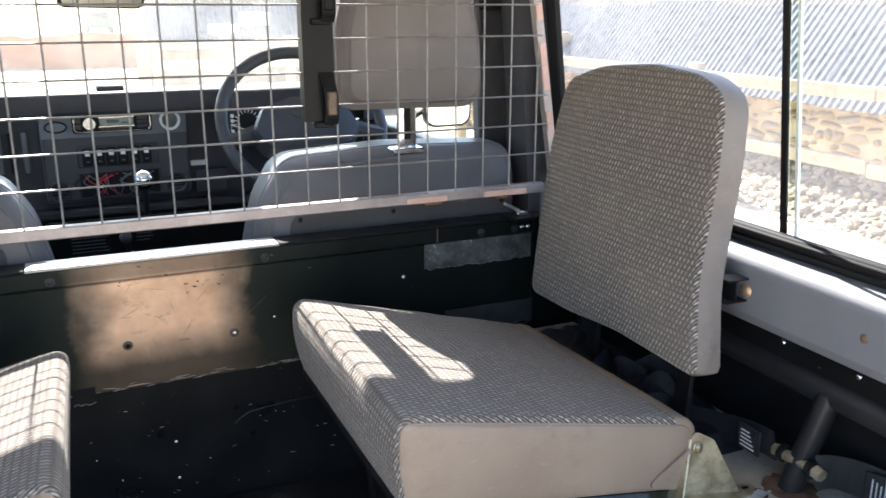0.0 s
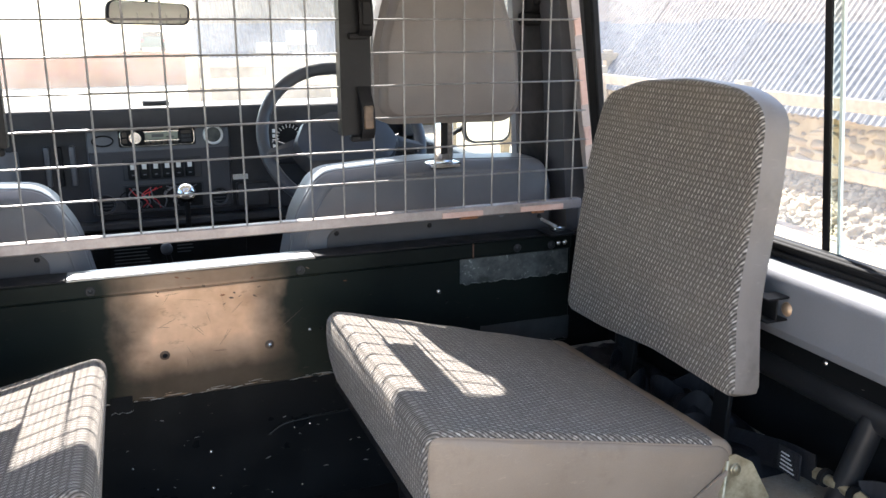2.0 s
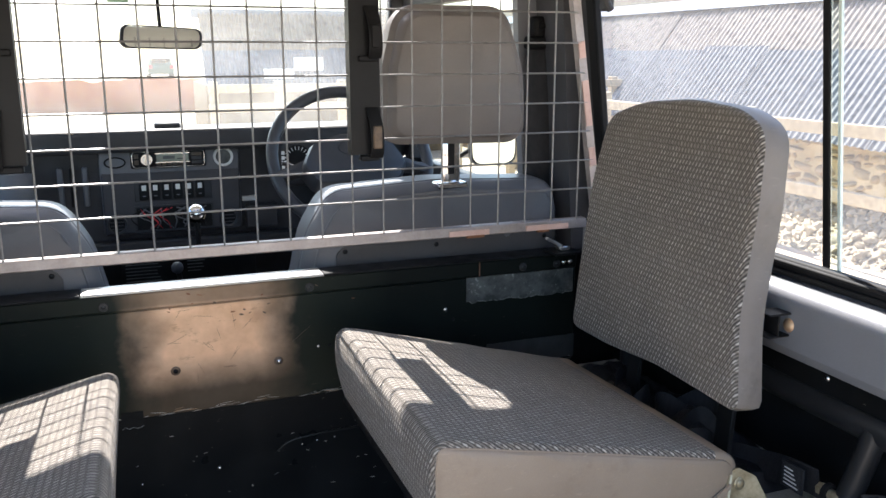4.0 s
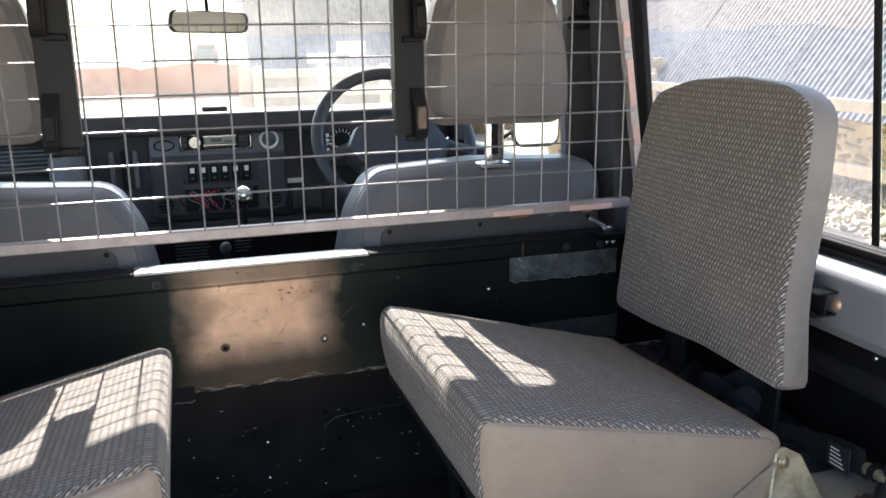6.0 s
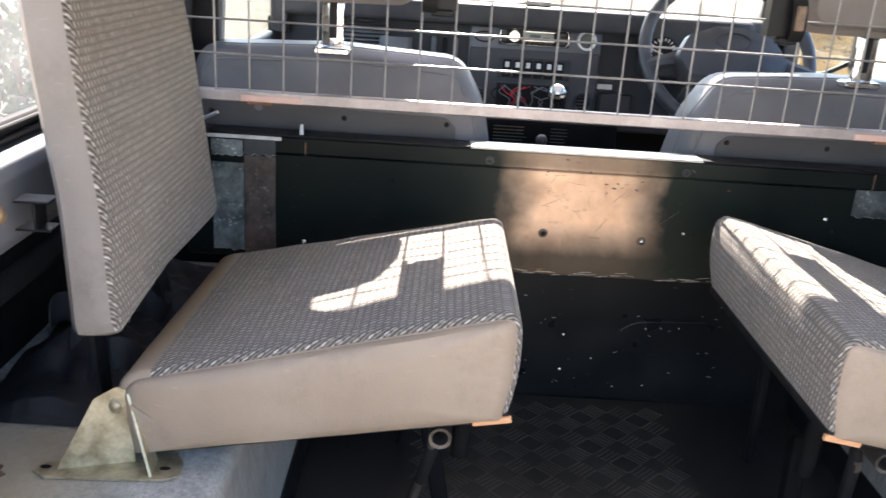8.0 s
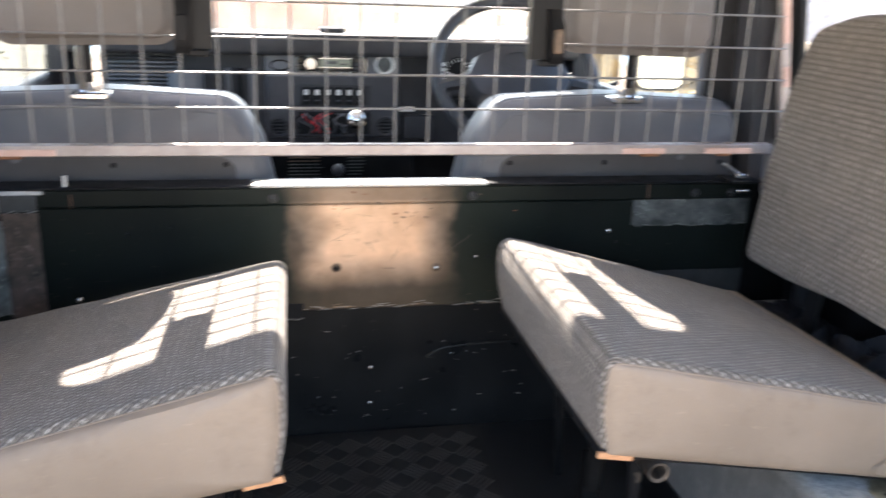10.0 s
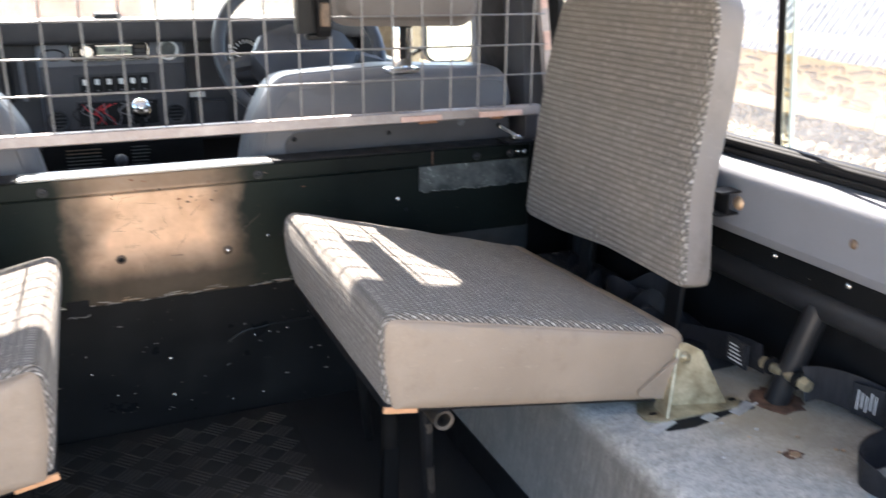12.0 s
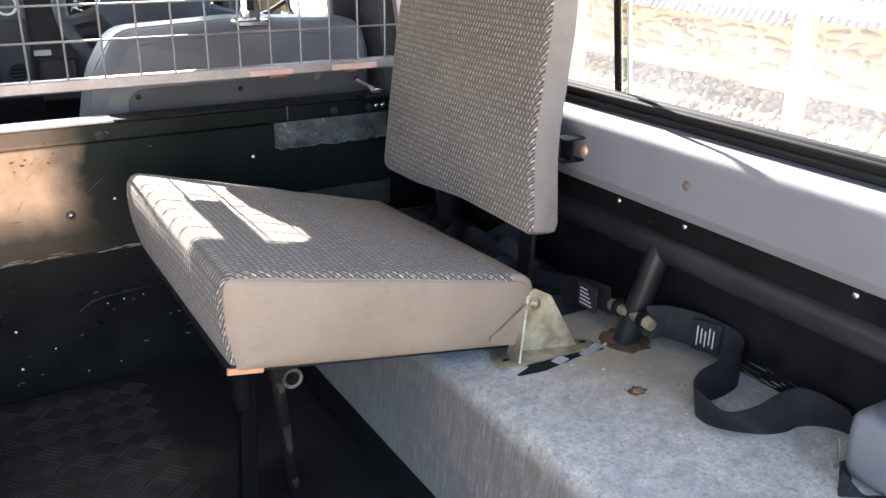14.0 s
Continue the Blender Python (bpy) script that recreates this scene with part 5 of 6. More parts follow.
bmesh.ops.create_uvsphere(bm, u_segments=14, v_segments=8, radius=0.0135, matrix=Matrix.Translation((-0.031, 0.407, 0.441)))
part("knob", bm, M_PLASTIC, lever)

# ---- dashboard ----
DY = 1.0
dash = thing("dashboard", "black dashboard with a grey centre panel and radio", "dashboard", "", (0, DY, 0.4))
part("top_pad", one(-0.73, 0.73, DY - 0.03, 1.10, 0.640, 0.703, 0.014, 3), M_PLASTIC, dash)
part("face", one(-0.73, 0.73, DY + 0.03, 1.10, 0.38, 0.645, 0.006), M_PLASTIC, dash)
part("shelf", one(-0.73, 0.73, DY - 0.01, 1.08, 0.36, 0.385, 0.006), M_PLASTIC, dash)
cen = part("centre_panel", one(-0.19, 0.192, DY - 0.004, DY + 0.035, 0.405, 0.642, 0.010, 2), M_PLASTIC_GREY, dash, "dark blue-grey centre panel")
part("lower_panel", one(-0.187, 0.189, DY - 0.0065, DY + 0.0, 0.408, 0.583, 0.004), M_TRIM, cen, "darker lower half of the panel")
radio = part("radio", one(-0.107, 0.098, DY - 0.012, DY + 0.0, 0.592, 0.643, 0.006, 2), M_BLACK_METAL, cen, "black car radio with a chrome face")
ring = resample(rounded([(-0.102, 0.596), (0.093, 0.596), (0.093, 0.6405), (-0.102, 0.6405)], 0.010, 5), 60)
part("radio_trim", pipe(bmesh.new(), [(p.x, DY - 0.0125, p.y) for p in ring], 0.0022, 6, True), M_STEEL, cen, "chrome radio trim")
knob = part("radio_knob", rod(bmesh.new(), (-0.064, DY - 0.012, 0.619), (-0.064, DY - 0.026, 0.619), 0.0185, 0.0155, 24), M_STEEL, cen, "bright silver knob")
part("knob_cap", rod(bmesh.new(), (-0.064, DY - 0.026, 0.619), (-0.064, DY - 0.0275, 0.619), 0.010, 0.009, 20), M_STEEL, cen)
part("radio_display", one(-0.038, 0.050, DY - 0.0145, DY - 0.011, 0.611, 0.632, 0.002), M_DISPLAY, cen, "grey-green display")
part("display_rim", boxes((-0.040, 0.052, DY - 0.0150, DY - 0.0115, 0.6075, 0.6105), (-0.040, 0.052, DY - 0.0150, DY - 0.0115, 0.6325, 0.6352)), M_STEEL, cen, "bright rim of the display")
part("display_digits", boxes((-0.020, 0.012, DY - 0.0149, DY - 0.0143, 0.618, 0.627), (0.018, 0.040, DY - 0.0149, DY - 0.0143, 0.616, 0.620)), M_TAPE, cen, "dim digits")
for i in range(6):
    part("radio_button", one(-0.038 + i * 0.0150, -0.026 + i * 0.0150, DY - 0.0142, DY - 0.011, 0.600, 0.6065, 0.0008), M_STEEL_DARK, cen)
for i in range(3):
    part("radio_button", one(0.058, 0.086, DY - 0.0142, DY - 0.011, 0.602 + i * 0.0115, 0.611 + i * 0.0115, 0.001), M_PLASTIC if i != 2 else M_STEEL_DARK, cen)
for i in range(2):
    part("radio_button", one(-0.098, -0.085, DY - 0.0142, DY - 0.011, 0.604 + i * 0.017, 0.617 + i * 0.017, 0.001), M_STEEL_DARK, cen)


def dial(x, z, r, rim, face, name="dial", depth=0.012):
    """A round dial with a raised rim."""
    bm = bmesh.new()
    n = 28
    rings = []
    for rr, y in ((r, 0.0), (r, -depth), (r * 0.93, -depth * 1.25), (r * 0.78, -depth), (r * 0.74, -depth * 0.4)):
        rings.append([Vector((x + rr * math.cos(2 * math.pi * k / n), DY - 0.004 + y, z + rr * math.sin(2 * math.pi * k / n))) for k in range(n)])
    d = part(name, loft(bm, rings, True, False), rim, dash)
    part("face", rod(bmesh.new(), (x, DY - 0.003, z), (x, DY - 0.010, z), r * 0.76, None, n), face, d)
    return d


dial(0.146, 0.618, 0.028, M_WHITE, M_TAPE)
bm = bmesh.new()
pipe(bm, [(-0.148 + 0.027 * math.cos(2 * math.pi * k / 28), DY - 0.005, 0.612 + 0.014 * math.sin(2 * math.pi * k / 28)) for k in range(28)], 0.0022, 6, True)
part("oval_badge", bm, M_BLACK_METAL, cen, "plain oval badge")
dial(-0.155, 0.438, 0.028, M_PLASTIC, M_BLACK_METAL, "vent")
dial(0.152, 0.440, 0.028, M_PLASTIC, M_BLACK_METAL, "vent")
part("switch_bezel", one(-0.104, 0.110, DY - 0.009, DY + 0.0, 0.497, 0.560, 0.004), M_PLASTIC, cen)
for i in range(6):
    x = -0.090 + i * 0.0305
    sw = part("switch", one(x, x + 0.026, DY - 0.015, DY - 0.005, 0.503, 0.553, 0.003), M_BLACK_METAL, dash)
    part("switch_mark", one(x + 0.007, x + 0.019, DY - 0.0158, DY - 0.0145, 0.531, 0.546, 0.0003), M_WHITE, sw, "pale symbol")
    part("switch_mark", one(x + 0.009, x + 0.017, DY - 0.0158, DY - 0.0145, 0.514, 0.517, 0.0003), M_PLASTIC_GREY, sw)
tray = part("tray", boxes((-0.106, 0.110, DY - 0.010, DY + 0.0, 0.412, 0.417), (-0.106, 0.110, DY - 0.010, DY + 0.0, 0.482, 0.487), (-0.106, -0.101, DY - 0.010, DY + 0.0, 0.417, 0.482), (0.105, 0.110, DY - 0.010, DY + 0.0, 0.417, 0.482)), M_PLASTIC, cen)
part("tray_back", one(-0.101, 0.105, DY - 0.0080, DY - 0.0060, 0.417, 0.482), M_BLACK_METAL, cen)
rng = random.Random(9)
for i in range(16):
    x = -0.085 + 0.011 * i + rng.uniform(-0.01, 0.01)
    red = i in (2, 3, 5, 6)
    pts = curve([(x, DY - 0.007, 0.418 + rng.uniform(0, 0.01)), (x + rng.uniform(-0.03, 0.03), DY - 0.014 - rng.uniform(0, 0.006), 0.44), (x + rng.uniform(-0.03, 0.03), DY - 0.012, 0.458), (x + rng.uniform(-0.04, 0.04), DY - 0.008, 0.478)], 5)
    part("loose_wire", pipe(bmesh.new(), pts, 0.0014 if red else 0.0018, 6), M_RED if red else (M_PLASTIC_GREY if i % 3 else M_BLACK_METAL), cen, "loose red wire" if red else "")
for x, z in ((-0.155, 0.438), (0.152, 0.440)):
    part("vent_ring", pipe(bmesh.new(), [(x + 0.0275 * math.cos(2 * math.pi * k / 28), DY - 0.0145, z + 0.0275 * math.sin(2 * math.pi * k / 28)) for k in range(28)], 0.0022, 6, True), M_TRIM, cen, "raised grey ring")
    for k in range(4):
        part("vent_blade", one(x - 0.018, x + 0.018, DY - 0.0125, DY - 0.0095, z - 0.015 + k * 0.010, z - 0.012 + k * 0.010), M_PLASTIC, cen)
part("switch_panel", one(0.205, 0.30, DY + 0.005, DY + 0.035, 0.40, 0.47, 0.004), M_PLASTIC, dash)
part("white_sticker", one(0.198, 0.241, DY + 0.018, DY + 0.0295, 0.480, 0.494, 0.0005), M_WHITE, dash, "white sticker")
for i in range(6):
    part("vent_slat", one(-0.61, -0.425, DY + 0.008, DY + 0.03, 0.553 + i * 0.0115, 0.559 + i * 0.0115, 0.001), M_PLASTIC_GREY, dash)
part("vent_frame", boxes((-0.62, -0.415, DY + 0.012, DY + 0.032, 0.545, 0.551), (-0.62, -0.415, DY + 0.012, DY + 0.032, 0.621, 0.628), bevel=0.002), M_PLASTIC, dash)
for i in range(3):
    part("lever_slot", one(-0.30 + i * 0.032, -0.285 + i * 0.032, DY + 0.015, DY + 0.032, 0.49, 0.60, 0.003), M_PLASTIC_GREY if i != 1 else M_BLACK_METAL, dash)
bm = rod(bmesh.new(), (-0.40, 0.92, 0.39), (-0.40, 0.94, 0.60), 0.05, 0.046, 24)
tagged(part("grab_pillar", bm, M_PLASTIC_GREY), "grey plastic pillar at the dashboard", "pillar")
part("top_block", one(-0.035, 0.035, 1.0, 1.06, 0.702, 0.717, 0.004), M_PLASTIC, dash, "small black block on the dashboard top")
binn = part("binnacle", one(0.30, 0.60, DY - 0.09, DY + 0.04, 0.53, 0.704, 0.02, 3), M_PLASTIC, dash)
bm = rod(bmesh.new(), (0.345, DY - 0.0895, 0.61), (0.345, DY - 0.0935, 0.61), 0.042, None, 30)
part("speed_dial", bm, M_BLACK_METAL, dash, "black dial with pale ticks")
for k in range(16):
    a = radians(-40 + k * 260 / 15)
    m = Matrix.Translation((0.345 + 0.034 * math.cos(a), DY - 0.094, 0.61 + 0.034 * math.sin(a))) @ Matrix.Rotation(-a, 4, "Y")
    part("dial_tick", one(-0.006, 0.004, -0.0006, 0.0006, -0.001, 0.001, m=m), M_WHITE, dash, "", False)
part("warning_strip", boxes(*[(0.300, 0.308, DY - 0.098, DY - 0.0905, 0.57 + i * 0.014, 0.579 + i * 0.014) for i in range(5)]), M_WHITE, dash, "pale warning symbols", False)

# gear lever
gear = thing("gear_lever", "gear lever with a bright chrome ball knob", "gear lever", "", (0.05, 0.80, -0.15))
part("stick", pipe(bmesh.new(), [(0.055, 0.86, -0.15), (0.05, 0.80, 0.2), (0.044, 0.755, 0.48)], 0.007, 10), M_BLACK_METAL, gear)
bm = bmesh.new()
bmesh.ops.create_uvsphere(bm, u_segments=24, v_segments=16, radius=0.026, matrix=Matrix.Translation((0.043, 0.75, 0.499)))
part("knob", bm, M_CHROME, gear, "chrome ball")

# steering wheel
wheel = thing("steering_wheel", "dark grey two-spoke steering wheel with a large hub pad", "steering wheel", "", (0.43, 0.62, 0.645))
TW = Matrix.Translation((0.432, 0.62, 0.640)) @ Matrix.Rotation(radians(-35), 4, "X")
def W(x, y, z):
    return TW @ Vector((x, y, z))
part("rim", pipe(bmesh.new(), [W(0.205 * math.cos(2 * math.pi * k / 48), 0, 0.205 * math.sin(2 * math.pi * k / 48)) for k in range(48)], 0.016, 12, True), M_WHEEL, wheel, "thick dark grey rim")
hub = rounded([(-0.11, -0.085), (0.11, -0.085), (0.14, -0.03), (0.11, 0.03), (0.035, 0.058), (-0.035, 0.058), (-0.11, 0.03), (-0.14, -0.03)], 0.03, 5)
bm = bmesh.new()
loft(bm, [[W(p.x * s, y, p.y * s) for p in hub] for s, y in ((0.8, 0.03), (1.0, 0.02), (1.0, -0.02), (0.94, -0.036), (0.6, -0.044), (0.05, -0.046))], True, True)
part("hub_pad", bm, M_WHEEL, wheel, "grey hub pad")
bm = bmesh.new()
oval = [(0.042 * math.cos(2 * math.pi * k / 32), 0.010 + 0.022 * math.sin(2 * math.pi * k / 32)) for k in range(32)]
pipe(bm, [W(x, -0.0455, z) for x, z in oval], 0.0012, 6, True)
part("badge_oval", bm, M_PLASTIC, wheel, "plain oval outline")
for s in (1, -1):
    bm = bmesh.new()
    rings = []
    for f, w in ((0.0, 0.05), (0.3, 0.036), (0.7, 0.026), (1.0, 0.028)):
        x, z = s * (0.095 + f * 0.108), -0.012 - 0.032 * f
        rings.append([W(x, y, z + dz) for y, dz in ((-0.012, -w / 2), (-0.018, 0), (-0.012, w / 2), (0.012, w / 2), (0.012, -w / 2))])
    part("spoke", loft(bm, rings, True, True), M_WHEEL, wheel)
part("column", rod(bmesh.new(), W(0, 0.02, 0), W(0, 0.34, 0.0), 0.035, 0.045, 20), M_PLASTIC, wheel)
for s in (1, -1):
    part("stalk", pipe(bmesh.new(), [W(s * 0.03, 0.08, 0.0), W(s * 0.12, 0.075, 0.015), W(s * 0.17, 0.06, 0.03)], 0.006, 8), M_PLASTIC, wheel)

# rear-view mirror
mir = thing("rear_view_mirror", "black framed rear-view mirror on a thin stem", "mirror", "", (-0.01, 0.80, 0.948))
mo = resample(rounded([(-0.106, -0.026), (0.098, -0.030), (0.105, 0.022), (-0.098, 0.032)], 0.018, 6), 60)
TM = Matrix.Translation((-0.008, 0.80, 0.948)) @ Matrix.Rotation(radians(12), 4, "Z") @ Matrix.Rotation(radians(-4), 4, "X")
part("shell", loft(bmesh.new(), [[TM @ Vector((p.x * s, y, p.y * s)) for p in mo] for s, y in ((0.95, 0.0), (1.0, -0.003), (1.0, 0.012), (0.8, 0.03))], True, True), M_PLASTIC, mir)
part("glass", loft(bmesh.new(), [[TM @ Vector((p.x * 0.93, y, p.y * 0.9)) for p in mo] for y in (-0.0005, -0.0042)], True, True), M_MIRROR, mir, "mirror glass")
part("stem", pipe(bmesh.new(), [(-0.01, 0.82, 0.950), (-0.008, 0.90, 1.02), (-0.008, 0.95, ROOF)], 0.005, 8), M_BLACK_METAL, mir)
# wing mirror outside the driver's door
wing = thing("wing_mirror", "black wing mirror outside the driver's door", "mirror", "", (0.985, 0.98, 0.55))
wo = resample(rounded([(-0.078, -0.098), (0.078, -0.098), (0.083, 0.098), (-0.083, 0.098)], 0.035, 6), 48)
part("shell", loft(bmesh.new(), [[Vector((0.985 + p.x * s, 0.96 + y, 0.655 + p.y * s)) for p in wo] for s, y in ((0.94, 0.0), (1.0, -0.003), (1.0, 0.02), (0.8, 0.05))], True, True), M_PLASTIC, wing)
part("glass", loft(bmesh.new(), [[Vector((0.985 + p.x * 0.93, 0.96 + y, 0.655 + p.y * 0.93)) for p in wo] for y in (-0.0005, -0.0042)], True, True), M_MIRROR, wing, "mirror glass")
part("arm", pipe(bmesh.new(), [(0.94, 0.99, 0.62), (0.86, 1.01, 0.57), (0.785, 1.01, 0.55)], 0.008, 8), M_BLACK_METAL, wing)

# ---- straps and small things on the wheel box ----
for s in (1,):
    strap = thing("lap_belt", "slack black lap belt lying on the carpet", "seat belt", "lap belts", (0.80, -0.90, WB_TOP))
    keys = [((0.783, -0.752, 0.296), (0, 0.01, 0.040)), ((0.805, -0.766, 0.299), (0, 0, 0.044)), ((0.832, -0.795, 0.293), (0.008, 0, 0.044)), ((0.849, -0.835, 0.286), (0.010, 0, 0.044)), ((0.848, -0.866, 0.281), (0.012, 0.004, 0.044)), ((0.826, -0.886, 0.277), (0.010, 0.010, 0.044)), ((0.785, -0.893, 0.2745), (0.0, 0.010, 0.044)), ((0.742, -0.898, 0.273), (-0.004, 0.004, 0.044)), ((0.713, -0.916, 0.2725), (-0.010, 0.0, 0.043)), ((0.711, -0.946, 0.270), (-0.016, 0.004, 0.040)), ((0.736, -0.972, 0.264), (-0.028, 0.020, 0.026)), ((0.775, -0.985, 0.262), (-0.016, 0.026, 0.026)), ((0.812, -0.990, 0.272), (-0.002, 0.016, 0.040)), ((0.838, -1.010, 0.271), (-0.008, 0.014, 0.038)), ((0.850, -1.050, 0.268), (-0.016, 0.016, 0.034))]
    P = curve([k for k, w in keys], 6)
    Wd = curve([w for k, w in keys], 6)
    part("webbing", ribbon(bmesh.new(), P, [w.normalized() * 0.051 for w in Wd], 0.0022), M_WEBBING, strap)
    m = Matrix.Translation((0.8345, -0.8165, 0.289)) @ Matrix.Rotation(radians(-67), 4, "Z")
    tagp = part("tag", one(-0.021, 0.021, -0.001, 0.001, -0.0235, 0.0235, 0.0005, m=m), M_WEBBING, strap, "black label")
    for i in range(5):
        part("print_line", one(-0.013 + i * 0.0058, -0.0114 + i * 0.0058, -0.0017, -0.0009, -0.015 + 0.004 * (i % 2), 0.015 - 0.003 * (i % 3), m=m), M_WHITE, tagp, "unreadable line", False)
    strap2 = thing("lap_belt", "black lap belt running behind the side seat", "seat belt", "lap belts", (0.80, -0.5, WB_TOP))
    keys = [((0.778, -0.678, 0.302), (0, 0.01, 0.04)), ((0.775, -0.64, 0.300), (0, 0.01, 0.04)), ((0.765, -0.56, 0.285), (0.02, 0.0, 0.035)), ((0.74, -0.47, 0.275), (0.03, 0.01, 0.03)), ((0.75, -0.38, 0.275), (0.02, 0.02, 0.04)), ((0.72, -0.30, 0.28), (0.02, 0.03, 0.03)), ((0.68, -0.26, 0.27), (0.03, 0.03, 0.02))]
    P = curve([k for k, w in keys], 6)
    Wd = curve([w for k, w in keys], 6)
    part("webbing", ribbon(bmesh.new(), P, [w.normalized() * 0.044 for w in Wd], 0.0022), M_WEBBING, strap2)
    tagp = part("tag", one(0.752, 0.756, -0.672, -0.628, 0.285, 0.325, 0.001), M_WEBBING, strap2, "black label")
    for i in range(5):
        part("print_line", one(0.7508, 0.7522, -0.664 + 0.003 * i, -0.636, 0.291 + i * 0.006, 0.2925 + i * 0.006), M_WHITE, tagp, "unreadable line", False)
    b2 = thing("cloth_bundle", "crumpled black cloth and webbing behind the seat", "cloth", "", (0.74, -0.42, WB_TOP))
    bm = bmesh.new()
    nu, nv = 34, 30
    rings = []
    for a in range(nu + 1):
        ring = []
        for b_ in range(nv + 1):
            fx, fy = a / nu, b_ / nv
            x, y = 0.60 + 0.235 * fx, -0.60 + 0.54 * fy
            hgt = 0.055 * (math.sin(math.pi * fx) * math.sin(math.pi * fy)) ** 0.4
            hgt *= 1 + 0.7 * noise.noise((x * 14, y * 12, 3.0)) + 0.35 * noise.noise((x * 38, y * 34, 7.0))
            ring.append(Vector((x, y, WB_TOP + 0.002 + max(0.0, hgt))))
        rings.append(ring)
    loft(bm, rings, False, False)
    part("fold", bm, M_WEBBING, b2, "crumpled black cloth")
    for x, y, turn_ in ((0.70, -0.50, 20), (0.755, -0.40, -35), (0.70, -0.31, 60)):
        loop = [Matrix.Translation((x, y, WB_TOP + 0.055)) @ Matrix.Rotation(radians(turn_), 4, "Z") @ Vector((0.055 * math.cos(a), 0.03 * math.sin(a), 0.018 * math.sin(2 * a))) for a in [2 * math.pi * k / 24 for k in range(19)]]
        part("webbing_loop", ribbon(bmesh.new(), loop, [Vector((0, 0.008, 0.042))] * len(loop), 0.002), M_WEBBING, b2, "loop of black webbing")
    copy_thing(b2, Matrix.Diagonal((-1, 1, 1, 1)) @ Matrix.Translation(b2.location))
    dry = tagged(part("black_tape", prism(bmesh.new(), [tuple(p) for p in rounded([(0.575, -0.722), (0.62, -0.728), (0.70, -0.716), (0.735, -0.718), (0.74, -0.695), (0.66, -0.685), (0.59, -0.69)], 0.004, 3)], "z", WB_TOP + 0.0002, WB_TOP + 0.0012), M_RUBBER, None, "", False), "torn black tape under the hinge bracket", "tape")
    for x, y, w in ((0.578, -0.710, 0.048), (0.655, -0.715, 0.022), (0.716, -0.712, 0.046)):
        m = Matrix.Translation((x, y, WB_TOP + 0.0018)) @ Matrix.Rotation(radians(20), 4, "Z")
        tagged(part("foil_scrap", one(-w / 2, w / 2, -0.008, 0.008, -0.0004, 0.0004, m=m), M_FOIL, None, "", False), "scrap of silver foil tape on the carpet", "tape", "foil scraps")
    bm = bmesh.new()
    r9 = random.Random(3)
    hole = [(0.694 + (0.012 + r9.uniform(-0.003, 0.005)) * math.cos(a), -0.833 + (0.010 + r9.uniform(-0.003, 0.004)) * math.sin(a)) for a in [2 * math.pi * k / 14 for k in range(14)]]
    torn = tagged(part("torn_hole", prism(bm, hole, "z", WB_TOP + 0.0003, WB_TOP + 0.0012), M_RUST_DARK, None, "", False), "brown torn hole in the carpet", "hole")
    flap = [(0.694 + (0.007 + r9.uniform(-0.002, 0.003)) * math.cos(a), -0.836 + (0.006 + r9.uniform(-0.002, 0.002)) * math.sin(a)) for a in [2 * math.pi * k / 9 for k in range(9)]]
    part("backing_flap", prism(bmesh.new(), flap, "z", WB_TOP + 0.0012, WB_TOP + 0.0022), M_BRASS, torn, "pale torn backing", False)
    for k in range(14):
        a, d = r9.uniform(0, 6.28), r9.uniform(0.03, 0.12)
        x, y, w = 0.70 + d * math.cos(a) * 0.8, -0.80 + d * math.sin(a), r9.uniform(0.0012, 0.003)
        part("crumb", one(x - w, x + w, y - w * 0.7, y + w * 0.7, WB_TOP, WB_TOP + w, w * 0.3), M_BRASS if k % 3 else M_FOIL, torn, "loose crumb", False)
    second = thing("folded_seat", "edge of a second grey vinyl side seat by the door", "seat", "", (0.80, -1.16, WB_TOP))
    part("cover", one(0.764, 0.855, -1.24, -1.086, 0.252, 0.338, 0.016, 4), M_CAPPING, second)
    for k in range(3):
        part("scuff", one(0.777 + k * 0.006, 0.7782 + k * 0.006, -1.0866, -1.0858, 0.308 - k * 0.002, 0.320 - k * 0.004), M_WHITE, second, "pale scuff", False)
    fold = curve([(0.768, -1.098, 0.262), (0.752, -1.100, 0.266), (0.741, -1.108, 0.262), (0.742, -1.122, 0.2535), (0.757, -1.135, 0.2525), (0.775, -1.150, 0.254)], 6)
    across = curve([(0.004, 0.014, 0.018), (0.006, 0.012, 0.018), (0.012, 0.004, 0.016), (0.016, -0.008, 0.004), (0.012, -0.014, 0.0), (0.010, -0.016, 0.0)], 6)
    part("strap", ribbon(bmesh.new(), fold, [w.normalized() * 0.022 for w in across], 0.002), M_WEBBING, second, "folded black strap end")
    part("torn_seam", ribbon(bmesh.new(), curve([(0.764, -1.083, 0.258), (0.758, -1.090, 0.270), (0.762, -1.084, 0.286), (0.7645, -1.080, 0.300)], 5), [Vector((-0.006, -0.006, 0.001))] * 16, 0.001), M_TAPE_SMEAR, second, "frayed pale seam")

# ---- outside ----
GZ = -0.78
bm = bmesh.new()
bmesh.ops.create_grid(bm, x_segments=60, y_segments=60, size=150.0, matrix=Matrix.Translation((0, 0, GZ)))
structure("ground", bm, M_GRAVEL, "pale sunlit gravel yard", "ground")


